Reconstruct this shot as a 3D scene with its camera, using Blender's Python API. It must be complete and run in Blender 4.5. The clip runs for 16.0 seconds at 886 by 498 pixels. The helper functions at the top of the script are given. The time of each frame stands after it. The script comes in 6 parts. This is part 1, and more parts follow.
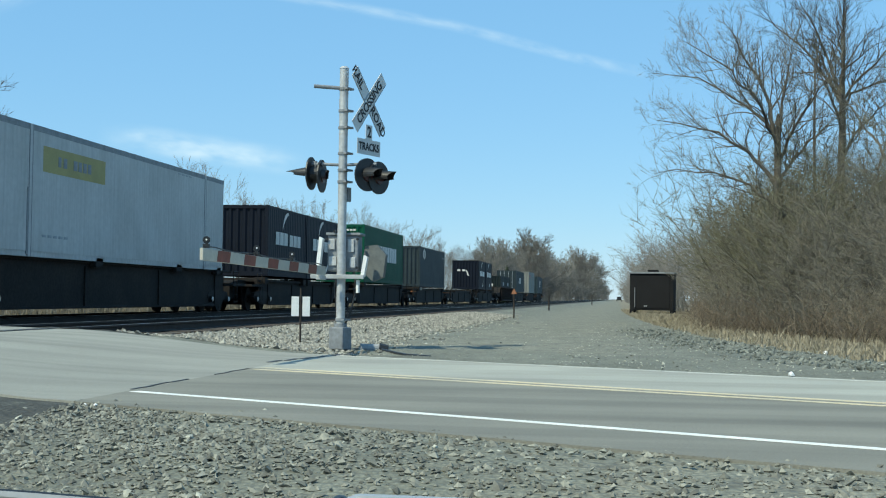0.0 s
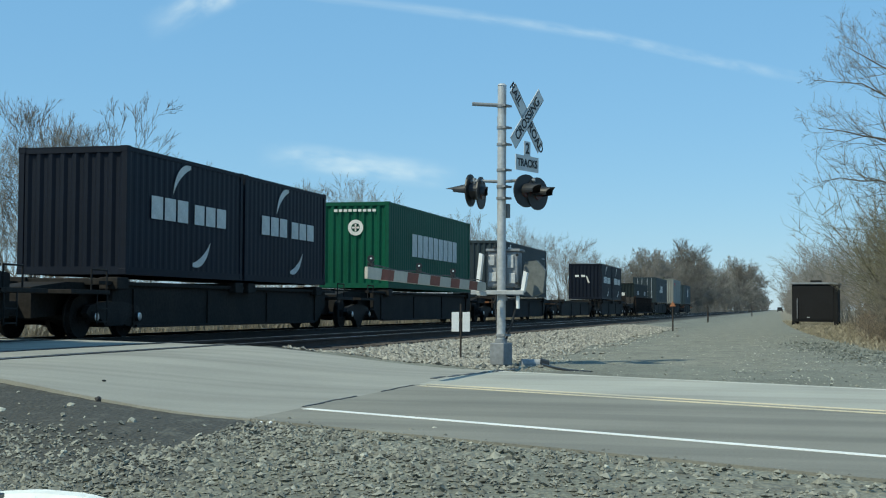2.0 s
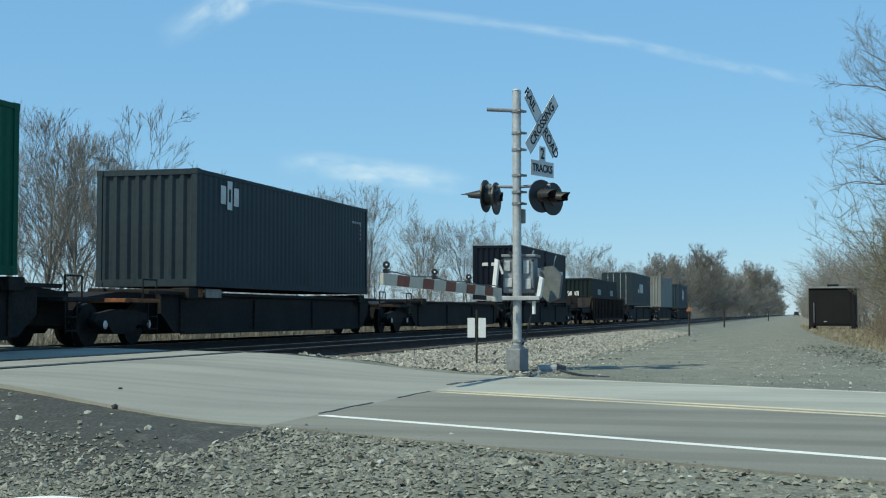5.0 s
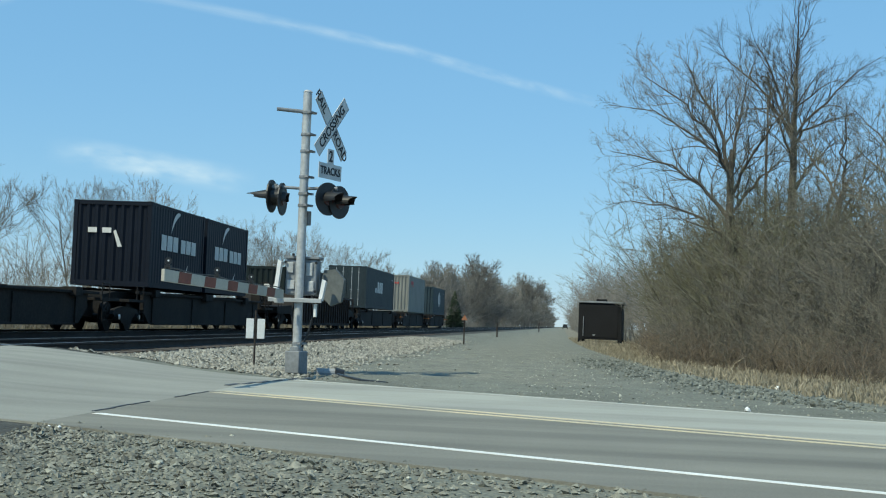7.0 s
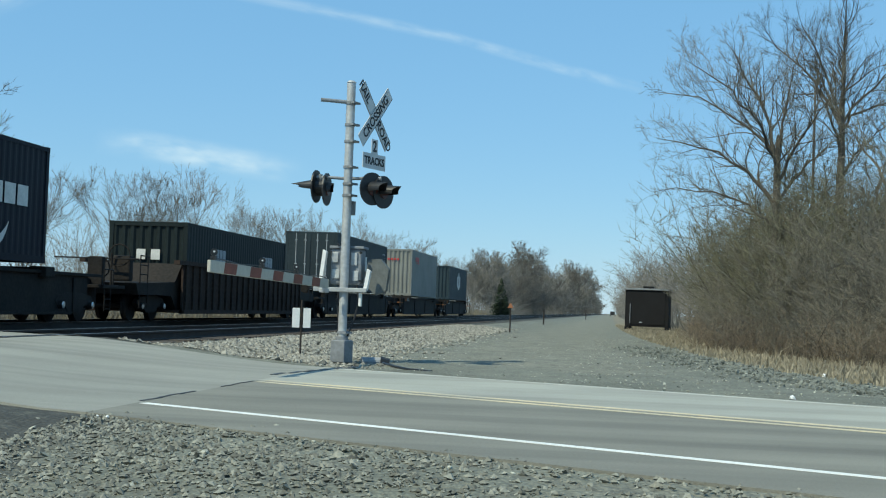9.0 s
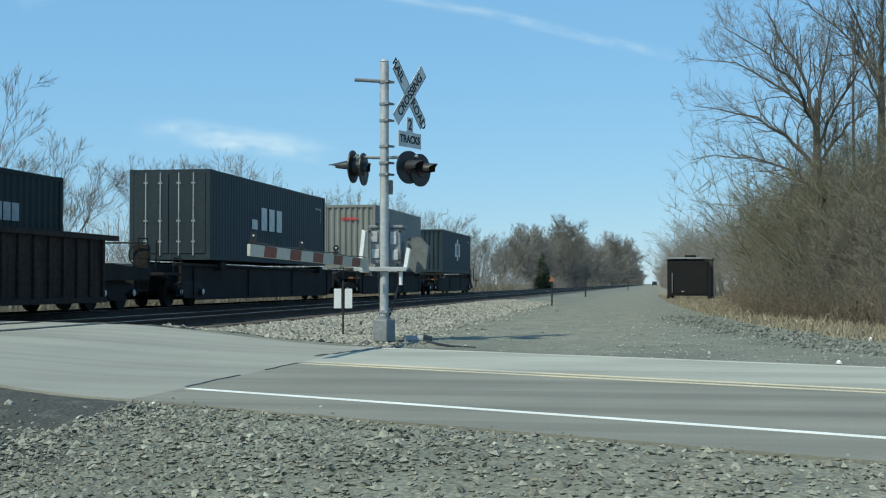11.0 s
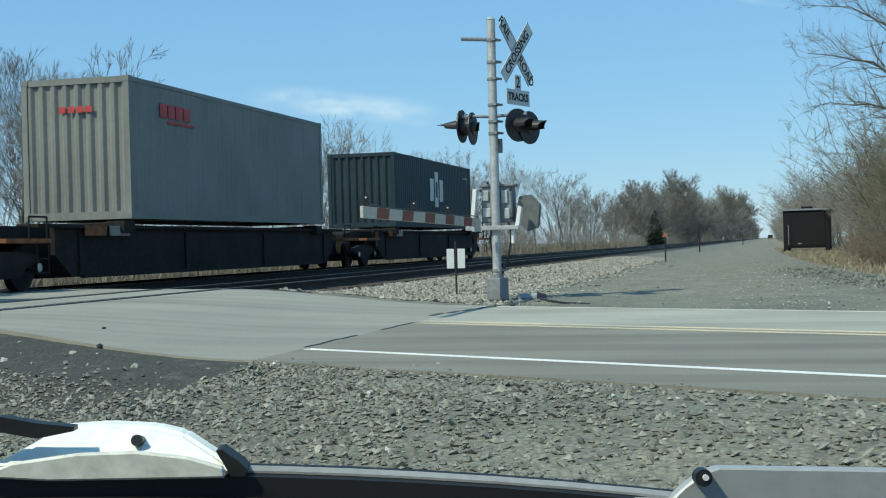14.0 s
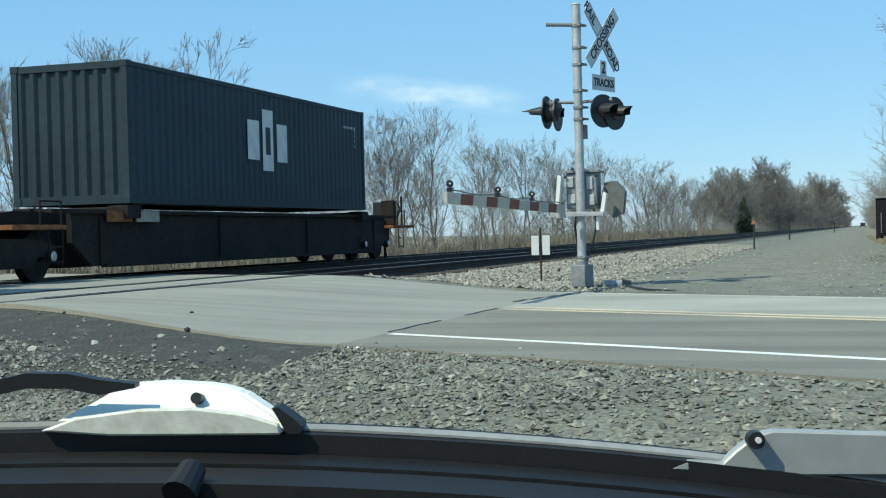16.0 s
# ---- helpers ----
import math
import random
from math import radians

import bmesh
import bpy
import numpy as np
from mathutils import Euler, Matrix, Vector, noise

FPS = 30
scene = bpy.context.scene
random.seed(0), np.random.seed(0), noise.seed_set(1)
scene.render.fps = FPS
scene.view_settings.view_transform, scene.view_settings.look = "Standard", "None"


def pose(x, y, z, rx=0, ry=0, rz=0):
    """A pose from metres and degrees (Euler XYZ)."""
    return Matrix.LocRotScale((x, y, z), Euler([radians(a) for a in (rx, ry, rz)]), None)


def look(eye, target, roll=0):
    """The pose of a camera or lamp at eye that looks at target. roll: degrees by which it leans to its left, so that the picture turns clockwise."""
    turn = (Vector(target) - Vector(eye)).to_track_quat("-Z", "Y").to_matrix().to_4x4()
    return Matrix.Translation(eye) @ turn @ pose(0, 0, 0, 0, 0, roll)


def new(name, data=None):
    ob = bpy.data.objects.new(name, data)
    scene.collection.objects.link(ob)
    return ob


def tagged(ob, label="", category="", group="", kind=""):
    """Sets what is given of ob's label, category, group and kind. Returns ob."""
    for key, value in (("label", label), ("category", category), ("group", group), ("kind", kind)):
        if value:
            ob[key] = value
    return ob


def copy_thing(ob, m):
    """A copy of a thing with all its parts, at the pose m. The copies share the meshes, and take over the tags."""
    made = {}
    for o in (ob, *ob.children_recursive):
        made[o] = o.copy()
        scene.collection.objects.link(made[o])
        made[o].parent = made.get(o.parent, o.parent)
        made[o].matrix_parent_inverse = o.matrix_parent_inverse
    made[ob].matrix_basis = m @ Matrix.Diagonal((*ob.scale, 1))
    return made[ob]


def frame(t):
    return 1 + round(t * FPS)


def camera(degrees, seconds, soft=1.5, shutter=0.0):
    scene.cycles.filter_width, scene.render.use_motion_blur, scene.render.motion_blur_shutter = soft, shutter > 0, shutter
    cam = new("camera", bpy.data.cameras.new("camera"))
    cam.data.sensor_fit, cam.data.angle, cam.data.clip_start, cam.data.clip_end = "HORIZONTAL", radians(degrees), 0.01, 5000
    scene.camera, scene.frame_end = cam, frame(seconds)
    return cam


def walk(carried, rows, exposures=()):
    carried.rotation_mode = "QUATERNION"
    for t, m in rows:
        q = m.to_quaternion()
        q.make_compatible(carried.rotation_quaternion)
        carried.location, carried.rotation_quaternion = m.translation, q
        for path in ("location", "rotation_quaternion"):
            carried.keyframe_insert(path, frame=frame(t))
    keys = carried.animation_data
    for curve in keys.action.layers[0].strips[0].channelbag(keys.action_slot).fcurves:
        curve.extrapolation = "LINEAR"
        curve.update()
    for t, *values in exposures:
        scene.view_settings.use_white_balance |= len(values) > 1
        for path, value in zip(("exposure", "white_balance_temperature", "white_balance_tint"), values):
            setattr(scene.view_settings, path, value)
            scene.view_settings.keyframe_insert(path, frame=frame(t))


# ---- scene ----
cam = camera(36.17, 16.0, soft=1.12)
# seconds, eye x, y, z, heading, tilt, lean: a phone held in a parked car
PATH = [
    (0, 0.098, 0.094, 0.809, 7.48, 2.02, -0.76),
    (0.5, 0.077, -0.018, 0.841, 8.55, 3.94, -2.08),
    (1, 0.046, -0.064, 0.868, 9.58, 3.21, -1.90),
    (1.5, 0.029, -0.011, 0.861, 12.27, 2.81, -0.45),
    (2, 0.036, -0.018, 0.857, 14.00, 2.48, -0.33),
    (2.5, 0.031, -0.001, 0.856, 15.26, 2.48, 0.33),
    (3, 0.011, 0.027, 0.850, 15.68, 2.67, -0.10),
    (3.2, 0.012, 0.027, 0.853, 15.74, 2.55, -0.24),
    (5.3, 0.029, -0.002, 0.851, 14.02, 2.77, 0.16),
    (5.5, 0.034, -0.012, 0.836, 12.62, 2.42, 0.09),
    (6, -0.009, -0.036, 0.872, 9.05, 3.06, -2.17),
    (6.5, -0.020, -0.036, 0.853, 8.01, 3.88, -1.81),
    (7, -0.071, 0.039, 0.850, 5.30, 3.08, -2.21),
    (7.5, -0.046, -0.005, 0.847, 5.83, 3.57, -1.49),
    (8, -0.032, -0.025, 0.857, 7.18, 3.35, -2.00),
    (8.5, -0.043, 0.008, 0.859, 5.74, 2.86, -1.59),
    (9, -0.025, -0.021, 0.869, 7.25, 2.49, -1.97),
    (9.5, 0.005, -0.065, 0.884, 8.26, 1.94, -1.07),
    (10, -0.053, 0.043, 0.873, 8.71, 1.62, -1.55),
    (10.2, -0.042, 0.029, 0.874, 9.58, 1.52, -1.25),
    (12.3, -0.013, -0.003, 0.863, 7.25, 1.48, 2.18),
    (12.5, -0.013, -0.005, 0.851, 8.00, 1.98, 2.58),
    (13, -0.018, 0.019, 0.842, 10.66, 0.02, 2.07),
    (13.5, -0.023, 0.003, 0.841, 13.35, -0.13, 1.81),
    (14, -0.032, -0.004, 0.840, 13.62, -0.13, 1.52),
    (14.5, -0.010, 0.013, 0.839, 12.73, 0.34, 1.45),
    (15, 0.010, 0.019, 0.839, 11.25, 0.29, 1.49),
    (15.5, 0.003, 0.013, 0.833, 11.39, 0.09, 1.55),
    (16, -0.007, -0.007, 0.821, 17.26, -0.56, 1.44),
]


def eye_pose(x, y, z, heading, tilt, lean):
    return pose(x, y, z, 0, 0, heading) @ pose(0, 0, 0, 90 + tilt) @ pose(0, 0, 0, 0, 0, -lean)


walk(cam, [(r[0], eye_pose(*r[1:])) for r in PATH], [(s, e, 6650, -4) for s, e in ((0, 0.42), (0.5, 0.31), (1.0, 0.25), (3.0, 0.22), (7.0, 0.25), (9.5, 0.27), (14.0, 0.27), (15.5, 0.31), (16.0, 0.43))])

# ---- light ----
SUN_AZ, SUN_EL = 222.0, 50.0
sun_dir = Vector((math.sin(radians(SUN_AZ)) * math.cos(radians(SUN_EL)), math.cos(radians(SUN_AZ)) * math.cos(radians(SUN_EL)), math.sin(radians(SUN_EL))))
sun_data = bpy.data.lights.new("sun", "SUN")
sun_data.energy, sun_data.angle, sun_data.color = 3.5, radians(0.55), (1.0, 0.92, 0.78)
sun = new("sun", sun_data)
sun.matrix_world = look(sun_dir * 60, (0, 0, 0))

world = bpy.data.worlds.new("world")
scene.world = world
world.use_nodes = True
wn = world.node_tree.nodes
sky = wn.new("ShaderNodeTexSky")
sky.sky_type, sky.sun_disc = "NISHITA", False
sky.sun_elevation, sky.sun_rotation = radians(SUN_EL), radians(SUN_AZ)
sky.air_density, sky.dust_density, sky.ozone_density = 1.0, 0.0, 2.2
wn["Background"].inputs["Strength"].default_value = 0.125
blue = wn.new("ShaderNodeMix")
blue.data_type = "RGBA"
blue.inputs["Factor"].default_value, blue.inputs["B"].default_value = 0.70, (1.22, 2.92, 5.55, 1)
world.node_tree.links.new(sky.outputs["Color"], blue.inputs["A"])
world.node_tree.links.new(blue.outputs["Result"], wn["Background"].inputs["Color"])


# ---- materials ----
def material(name, base, rough=0.7, metal=0.0, vary=0.2, coarse=1.5, fine=25.0, bump=0.15, tint=None, per_object=0.0, streak=0.0, lanes=0.0):
    """A worn surface: two scales of noise in the colour, fine relief, an optional second tint in patches, and rain streaks."""
    m = bpy.data.materials.new(name)
    m.use_nodes = True
    n, l = m.node_tree.nodes, m.node_tree.links
    bsdf = n["Principled BSDF"]
    bsdf.inputs["Roughness"].default_value, bsdf.inputs["Metallic"].default_value = rough, metal
    co = n.new("ShaderNodeTexCoord")
    big, small = n.new("ShaderNodeTexNoise"), n.new("ShaderNodeTexNoise")
    big.inputs["Scale"].default_value, small.inputs["Scale"].default_value = coarse, fine
    big.inputs["Detail"].default_value, small.inputs["Detail"].default_value = 5, 4
    l.new(co.outputs["Object"], big.inputs["Vector"])
    l.new(co.outputs["Object"], small.inputs["Vector"])
    mix = n.new("ShaderNodeMix")
    mix.data_type = "RGBA"
    second = tint or tuple(c * (1 - 1.6 * vary) for c in base)
    mix.inputs["A"].default_value, mix.inputs["B"].default_value = (*base, 1), (*second, 1)
    ramp = n.new("ShaderNodeMapRange")
    ramp.inputs["From Min"].default_value, ramp.inputs["From Max"].default_value = 0.38, 0.68
    l.new(big.outputs["Fac"], ramp.inputs["Value"])
    l.new(ramp.outputs["Result"], mix.inputs["Factor"])
    hsv = n.new("ShaderNodeHueSaturation")
    val = n.new("ShaderNodeMapRange")
    val.inputs["From Min"].default_value, val.inputs["From Max"].default_value = 0.3, 0.7
    val.inputs["To Min"].default_value, val.inputs["To Max"].default_value = 1 - vary, 1 + vary
    l.new(small.outputs["Fac"], val.inputs["Value"])
    l.new(mix.outputs["Result"], hsv.inputs["Color"])
    out = val.outputs["Result"]
    if streak:
        sc = n.new("ShaderNodeMapping")
        sc.inputs["Scale"].default_value = (0.05, 1.5, 1.0) if lanes else (9, 9, 0.35)
        sc.inputs["Rotation"].default_value = (0, 0, radians(lanes))
        st = n.new("ShaderNodeTexNoise")
        st.inputs["Scale"].default_value, st.inputs["Detail"].default_value = 1.0, 4
        l.new(co.outputs["Object"], sc.inputs["Vector"])
        l.new(sc.outputs["Vector"], st.inputs["Vector"])
        sm = n.new("ShaderNodeMapRange")
        sm.inputs["From Min"].default_value, sm.inputs["From Max"].default_value = 0.4, 0.75
        sm.inputs["To Min"].default_value, sm.inputs["To Max"].default_value = 1.0, 1 - streak
        l.new(st.outputs["Fac"], sm.inputs["Value"])
        mul = n.new("ShaderNodeMath")
        mul.operation = "MULTIPLY"
        l.new(out, mul.inputs[0])
        l.new(sm.outputs["Result"], mul.inputs[1])
        out = mul.outputs["Value"]
    if per_object:
        for node, key in ((n.new("ShaderNodeObjectInfo"), "Random"), (n.new("ShaderNodeNewGeometry"), "Random Per Island")):
            rm = n.new("ShaderNodeMapRange")
            rm.inputs["To Min"].default_value, rm.inputs["To Max"].default_value = 1 - per_object, 1 + per_object
            l.new(node.outputs[key], rm.inputs["Value"])
            mul = n.new("ShaderNodeMath")
            mul.operation = "MULTIPLY"
            l.new(out, mul.inputs[0])
            l.new(rm.outputs["Result"], mul.inputs[1])
            out = mul.outputs["Value"]
    l.new(out, hsv.inputs["Value"])
    l.new(hsv.outputs["Color"], bsdf.inputs["Base Color"])
    if bump:
        b = n.new("ShaderNodeBump")
        b.inputs["Strength"].default_value, b.inputs["Distance"].default_value = bump, 0.02
        l.new(small.outputs["Fac"], b.inputs["Height"])
        l.new(b.outputs["Normal"], bsdf.inputs["Normal"])
    return m


M = dict(
    asphalt=material("old_asphalt", (0.38, 0.378, 0.325), 0.9, vary=0.12, coarse=0.5, fine=60, bump=0.3, tint=(0.31, 0.308, 0.268), streak=0.3, lanes=28.85),
    asphalt_near=material("worn_asphalt", (0.232, 0.225, 0.188), 0.9, vary=0.13, coarse=0.45, fine=60, bump=0.3, tint=(0.185, 0.18, 0.152), streak=0.4, lanes=28.85),
    asphalt_cross=material("crossing_asphalt", (0.30, 0.297, 0.258), 0.9, vary=0.12, coarse=0.5, fine=60, bump=0.3, tint=(0.25, 0.247, 0.215), streak=0.3, lanes=28.85),
    tar=material("tar_joint", (0.05, 0.052, 0.055), 0.6, fine=30),
    white_line=material("white_road_paint", (0.80, 0.80, 0.76), 0.6, vary=0.1, fine=40, tint=(0.68, 0.68, 0.64)),
    worn_line=material("worn_white_paint", (0.50, 0.495, 0.45), 0.7, vary=0.15, coarse=0.8, fine=30, tint=(0.38, 0.375, 0.335)),
    yellow_line=material("yellow_road_paint", (0.62, 0.53, 0.35), 0.7, vary=0.2, coarse=0.9, fine=30, tint=(0.42, 0.39, 0.31)),
    stone=material("gravel_stone", (0.315, 0.312, 0.26), 0.9, vary=0.15, coarse=6, fine=60, per_object=0.48),
    dark_stone=material("damp_dark_stone", (0.190, 0.200, 0.172), 0.9, vary=0.15, coarse=6, fine=60, per_object=0.4),
    ballast=material("ballast_stone", (0.25, 0.24, 0.205), 0.9, vary=0.15, coarse=6, fine=60, per_object=0.45),
    bark=material("grey_bark", (0.080, 0.070, 0.058), 0.95, vary=0.2, coarse=2, fine=18, tint=(0.125, 0.112, 0.093)),
    twig=material("bare_twig", (0.092, 0.088, 0.073), 0.95, vary=0.25, coarse=0.5, fine=9, tint=(0.135, 0.124, 0.100), per_object=0.5),
    red_twig=material("reddish_brush_twig", (0.165, 0.132, 0.098), 0.95, vary=0.2, coarse=0.4, fine=9, tint=(0.20, 0.168, 0.125), per_object=0.5),
    far_bark=material("pale_grey_bark", (0.11, 0.105, 0.095), 0.95, vary=0.2, coarse=2, fine=18, tint=(0.15, 0.142, 0.128)),
    # paler and greyer than the near twigs: distance haze mixed into the colour
    far_twig=material("hazed_grey_twig", (0.135, 0.131, 0.120), 0.95, vary=0.15, coarse=0.2, fine=9, tint=(0.16, 0.15, 0.132), per_object=0.35),
    bud=material("budding_twig", (0.110, 0.108, 0.066), 0.95, vary=0.2, coarse=0.4, fine=9, tint=(0.125, 0.117, 0.083), per_object=0.5),
    straw=material("dry_grass", (0.33, 0.288, 0.205), 0.95, vary=0.2, coarse=0.5, fine=9, tint=(0.24, 0.212, 0.15), per_object=0.25),
    bank_grass=material("bleached_bank_grass", (0.235, 0.205, 0.15), 0.95, vary=0.2, coarse=0.5, fine=9, tint=(0.185, 0.165, 0.12), per_object=0.25),
    needle=material("dark_needles", (0.03, 0.045, 0.025), 0.95, vary=0.3, per_object=0.3),
    galv=material("weathered_galvanized_steel", (0.50, 0.51, 0.51), 0.55, 0.35, vary=0.12, coarse=3, fine=20, bump=0.05, tint=(0.38, 0.39, 0.40)),
    galv_dark=material("grey_painted_steel", (0.24, 0.255, 0.27), 0.6, 0.2, vary=0.15, coarse=3, fine=20, bump=0.05),
    weight=material("dull_counterweight_paint", (0.13, 0.14, 0.135), 0.7, vary=0.15, coarse=3, fine=20, bump=0.05),
    white_sheet=material("white_sign_sheet", (0.60, 0.61, 0.60), 0.5, vary=0.08, coarse=4, fine=30, bump=0.0, tint=(0.50, 0.51, 0.50)),
    white_paint=material("white_paint", (0.82, 0.82, 0.80), 0.5, vary=0.06, coarse=4, fine=30, bump=0.03),
    arm_white=material("arm_white", (0.46, 0.435, 0.37), 0.6, vary=0.08, coarse=4, fine=30, bump=0.0),
    arm_red=material("arm_red", (0.20, 0.055, 0.035), 0.6, vary=0.15, coarse=4, fine=30, bump=0.0),
    black=material("black_enamel", (0.018, 0.019, 0.021), 0.45, vary=0.2, bump=0.03),
    ink=material("black_lettering", (0.02, 0.02, 0.022), 0.6, bump=0.0),
    lens=material("dark_red_lens", (0.05, 0.011, 0.009), 0.3, vary=0.1, bump=0.0),
    lamp_glass=material("pale_lamp_face", (0.75, 0.74, 0.72), 0.25, vary=0.05, bump=0.0),
    concrete=material("concrete", (0.32, 0.33, 0.34), 0.9, vary=0.15, coarse=3, fine=40),
    rust=material("rusty_rail_steel", (0.045, 0.036, 0.03), 0.8, 0.2, vary=0.25, coarse=3, fine=30),
    railhead=material("polished_rail_head", (0.5, 0.5, 0.5), 0.3, 0.9, vary=0.1, bump=0.0),
    tie=material("creosoted_tie", (0.07, 0.058, 0.048), 0.95, vary=0.3, coarse=2, fine=20, per_object=0.3),
    hut=material("black_hut_paint", (0.006, 0.0065, 0.008), 0.95, vary=0.2, coarse=1, fine=20, bump=0.05),
    orange=material("orange_sheet", (0.34, 0.14, 0.065), 0.6),
    car_black=material("dirty_black_car_steel", (0.014, 0.0135, 0.013), 0.75, 0.0, vary=0.3, coarse=0.9, fine=14, tint=(0.025, 0.021, 0.018)),
    car_brown=material("brown_well_car_steel", (0.055, 0.036, 0.028), 0.8, 0.0, vary=0.3, coarse=0.7, fine=10, tint=(0.03, 0.023, 0.019), streak=0.3),
    car_rust=material("orange_rust_patch", (0.26, 0.11, 0.05), 0.85, vary=0.3, coarse=3, fine=20),
    grey_wood=material("grey_deck_board", (0.33, 0.31, 0.27), 0.9, vary=0.2, coarse=2, fine=15),
    wheel=material("wheel_steel", (0.03, 0.028, 0.027), 0.7, 0.3, vary=0.3),
    # for the bearing caps: their sun glint is put into this bright colour
    shiny=material("glint_bright_steel", (0.72, 0.72, 0.72), 0.3, 0.6, vary=0.1, bump=0.0),
    box_white=material("white_trailer_sheet", (0.52, 0.525, 0.51), 0.5, vary=0.06, coarse=0.5, fine=7, bump=0.02, tint=(0.43, 0.435, 0.42), streak=0.16),
    box_navy=material("navy_container_paint", (0.0062, 0.0100, 0.0190), 0.6, vary=0.12, coarse=0.6, fine=8, bump=0.03, streak=0.15),
    box_green=material("green_container_paint", (0.004, 0.080, 0.044), 0.6, vary=0.1, coarse=0.6, fine=8, bump=0.03, streak=0.12),
    box_slate=material("slate_blue_container_paint", (0.031, 0.046, 0.054), 0.6, vary=0.12, coarse=0.5, fine=8, bump=0.03, tint=(0.025, 0.037, 0.044), streak=0.2),
    box_steel=material("steel_blue_container_paint", (0.030, 0.050, 0.062), 0.6, vary=0.12, coarse=0.5, fine=8, bump=0.03, tint=(0.024, 0.040, 0.050), streak=0.2),
    box_dark=material("dark_green_grey_container_paint", (0.014, 0.022, 0.023), 0.65, vary=0.15, coarse=0.5, fine=8, bump=0.03, streak=0.2),
    box_grey=material("light_grey_container_paint", (0.235, 0.242, 0.222), 0.6, vary=0.06, coarse=0.5, fine=8, bump=0.03, tint=(0.195, 0.202, 0.187), streak=0.18),
    mark_white=material("white_marking", (0.66, 0.65, 0.61), 0.6, vary=0.1, coarse=3, fine=20, bump=0.0),
    mark_grey=material("faded_grey_marking", (0.33, 0.36, 0.38), 0.6, vary=0.15, coarse=3, fine=20, bump=0.0),
    mark_red=material("red_marking", (0.50, 0.05, 0.05), 0.6, bump=0.0),
    mark_yellow=material("dull_yellow_panel", (0.36, 0.31, 0.11), 0.6, vary=0.1, bump=0.0),
    # arm head: near-white tone carries the sun's glare
    wiper_sun=material("sunlit_tone_wiper_arm", (0.86, 0.86, 0.80), 0.5, vary=0.08, coarse=12, fine=90, bump=0.05, tint=(0.78, 0.78, 0.72)),
    rubber=material("black_rubber", (0.008, 0.008, 0.009), 0.6, vary=0.2, fine=60, bump=0.05),
    trim=material("grey_cowl_trim", (0.009, 0.009, 0.010), 0.5, vary=0.15, coarse=5, fine=60, bump=0.05),
    # side of the same arm: grime, plus its shade put into a darker tone
    wiper_skirt=material("shaded_grimy_paint", (0.68, 0.68, 0.61), 0.6, vary=0.12, coarse=25, fine=120, bump=0.05, tint=(0.52, 0.52, 0.46)),
    cowl_lip=material("satin_cowl_lip", (0.36, 0.36, 0.345), 0.35, 0.2, vary=0.1, coarse=10, fine=90, bump=0.0),
    trim_blue=material("blue_grey_wiper_cover", (0.37, 0.385, 0.39), 0.4, 0.1, vary=0.08, coarse=8, fine=60, bump=0.02),
    dash=material("black_dash", (0.008, 0.008, 0.009), 0.8, vary=0.2, fine=80),
    paint_dark=material("dark_car_paint", (0.02, 0.022, 0.025), 0.35, vary=0.1, bump=0.0),
)
for key, mat in M.items():
    if key.startswith(("box_", "car_")) or key == "wheel":  # chalky weathered paint
        mat.node_tree.nodes["Principled BSDF"].inputs["Specular IOR Level"].default_value = 0.18


# ---- small builders ----
def box(bm, x0, x1, y0, y1, z0, z1, turn=None, bevel=0.0):
    r = bmesh.ops.create_cube(bm, size=1.0)
    m = Matrix.LocRotScale(((x0 + x1) / 2, (y0 + y1) / 2, (z0 + z1) / 2), None, (abs(x1 - x0), abs(y1 - y0), abs(z1 - z0)))
    bmesh.ops.transform(bm, matrix=(turn or Matrix()) @ m, verts=r["verts"])
    if bevel:
        edges = list({e for v in r["verts"] for e in v.link_edges})
        bmesh.ops.bevel(bm, geom=edges, offset=bevel, segments=2, affect="EDGES", profile=0.6)
    return bm


def rod(bm, a, b, r0, r1=None, sides=10):
    a, b = Vector(a), Vector(b)
    r1 = r0 if r1 is None else r1
    d = b - a
    m = Matrix.Translation((a + b) / 2) @ d.to_track_quat("Z", "Y").to_matrix().to_4x4()
    bmesh.ops.create_cone(bm, cap_ends=True, segments=sides, radius1=r0, radius2=r1, depth=d.length, matrix=m)
    return bm


def prism(bm, outline, depth, m=None):
    """A flat outline in x, z given a depth along y."""
    m = m or Matrix()
    front = [bm.verts.new(m @ Vector((x, -depth / 2, z))) for x, z in outline]
    back = [bm.verts.new(m @ Vector((x, depth / 2, z))) for x, z in outline]
    bm.faces.new(front)
    bm.faces.new(back[::-1])
    k = len(outline)
    for i in range(k):
        bm.faces.new((front[i], back[i], back[(i + 1) % k], front[(i + 1) % k]))
    bmesh.ops.recalc_face_normals(bm, faces=bm.faces)
    return bm


def mesh_of(name, bm, mat, smooth=False):
    me = bpy.data.meshes.new(name)
    bm.to_mesh(me)
    bm.free()
    me.materials.append(mat)
    if smooth:
        me.polygons.foreach_set("use_smooth", [True] * len(me.polygons))
    return me


def part(name, bm, mat, parent, label="", smooth=False):
    ob = new(name, mesh_of(name, bm, mat, smooth))
    ob.parent = parent
    return tagged(ob, label)


def thing(name, m, label, category, group="", kind=""):
    ob = new(name)
    ob.matrix_basis = m
    ob.empty_display_size = 0.2
    return tagged(ob, label, category, group, kind)


def solid(name, bm, mat, label, category, group="", kind="", smooth=False):
    return tagged(new(name, mesh_of(name, bm, mat, smooth)), label, category, group, kind)


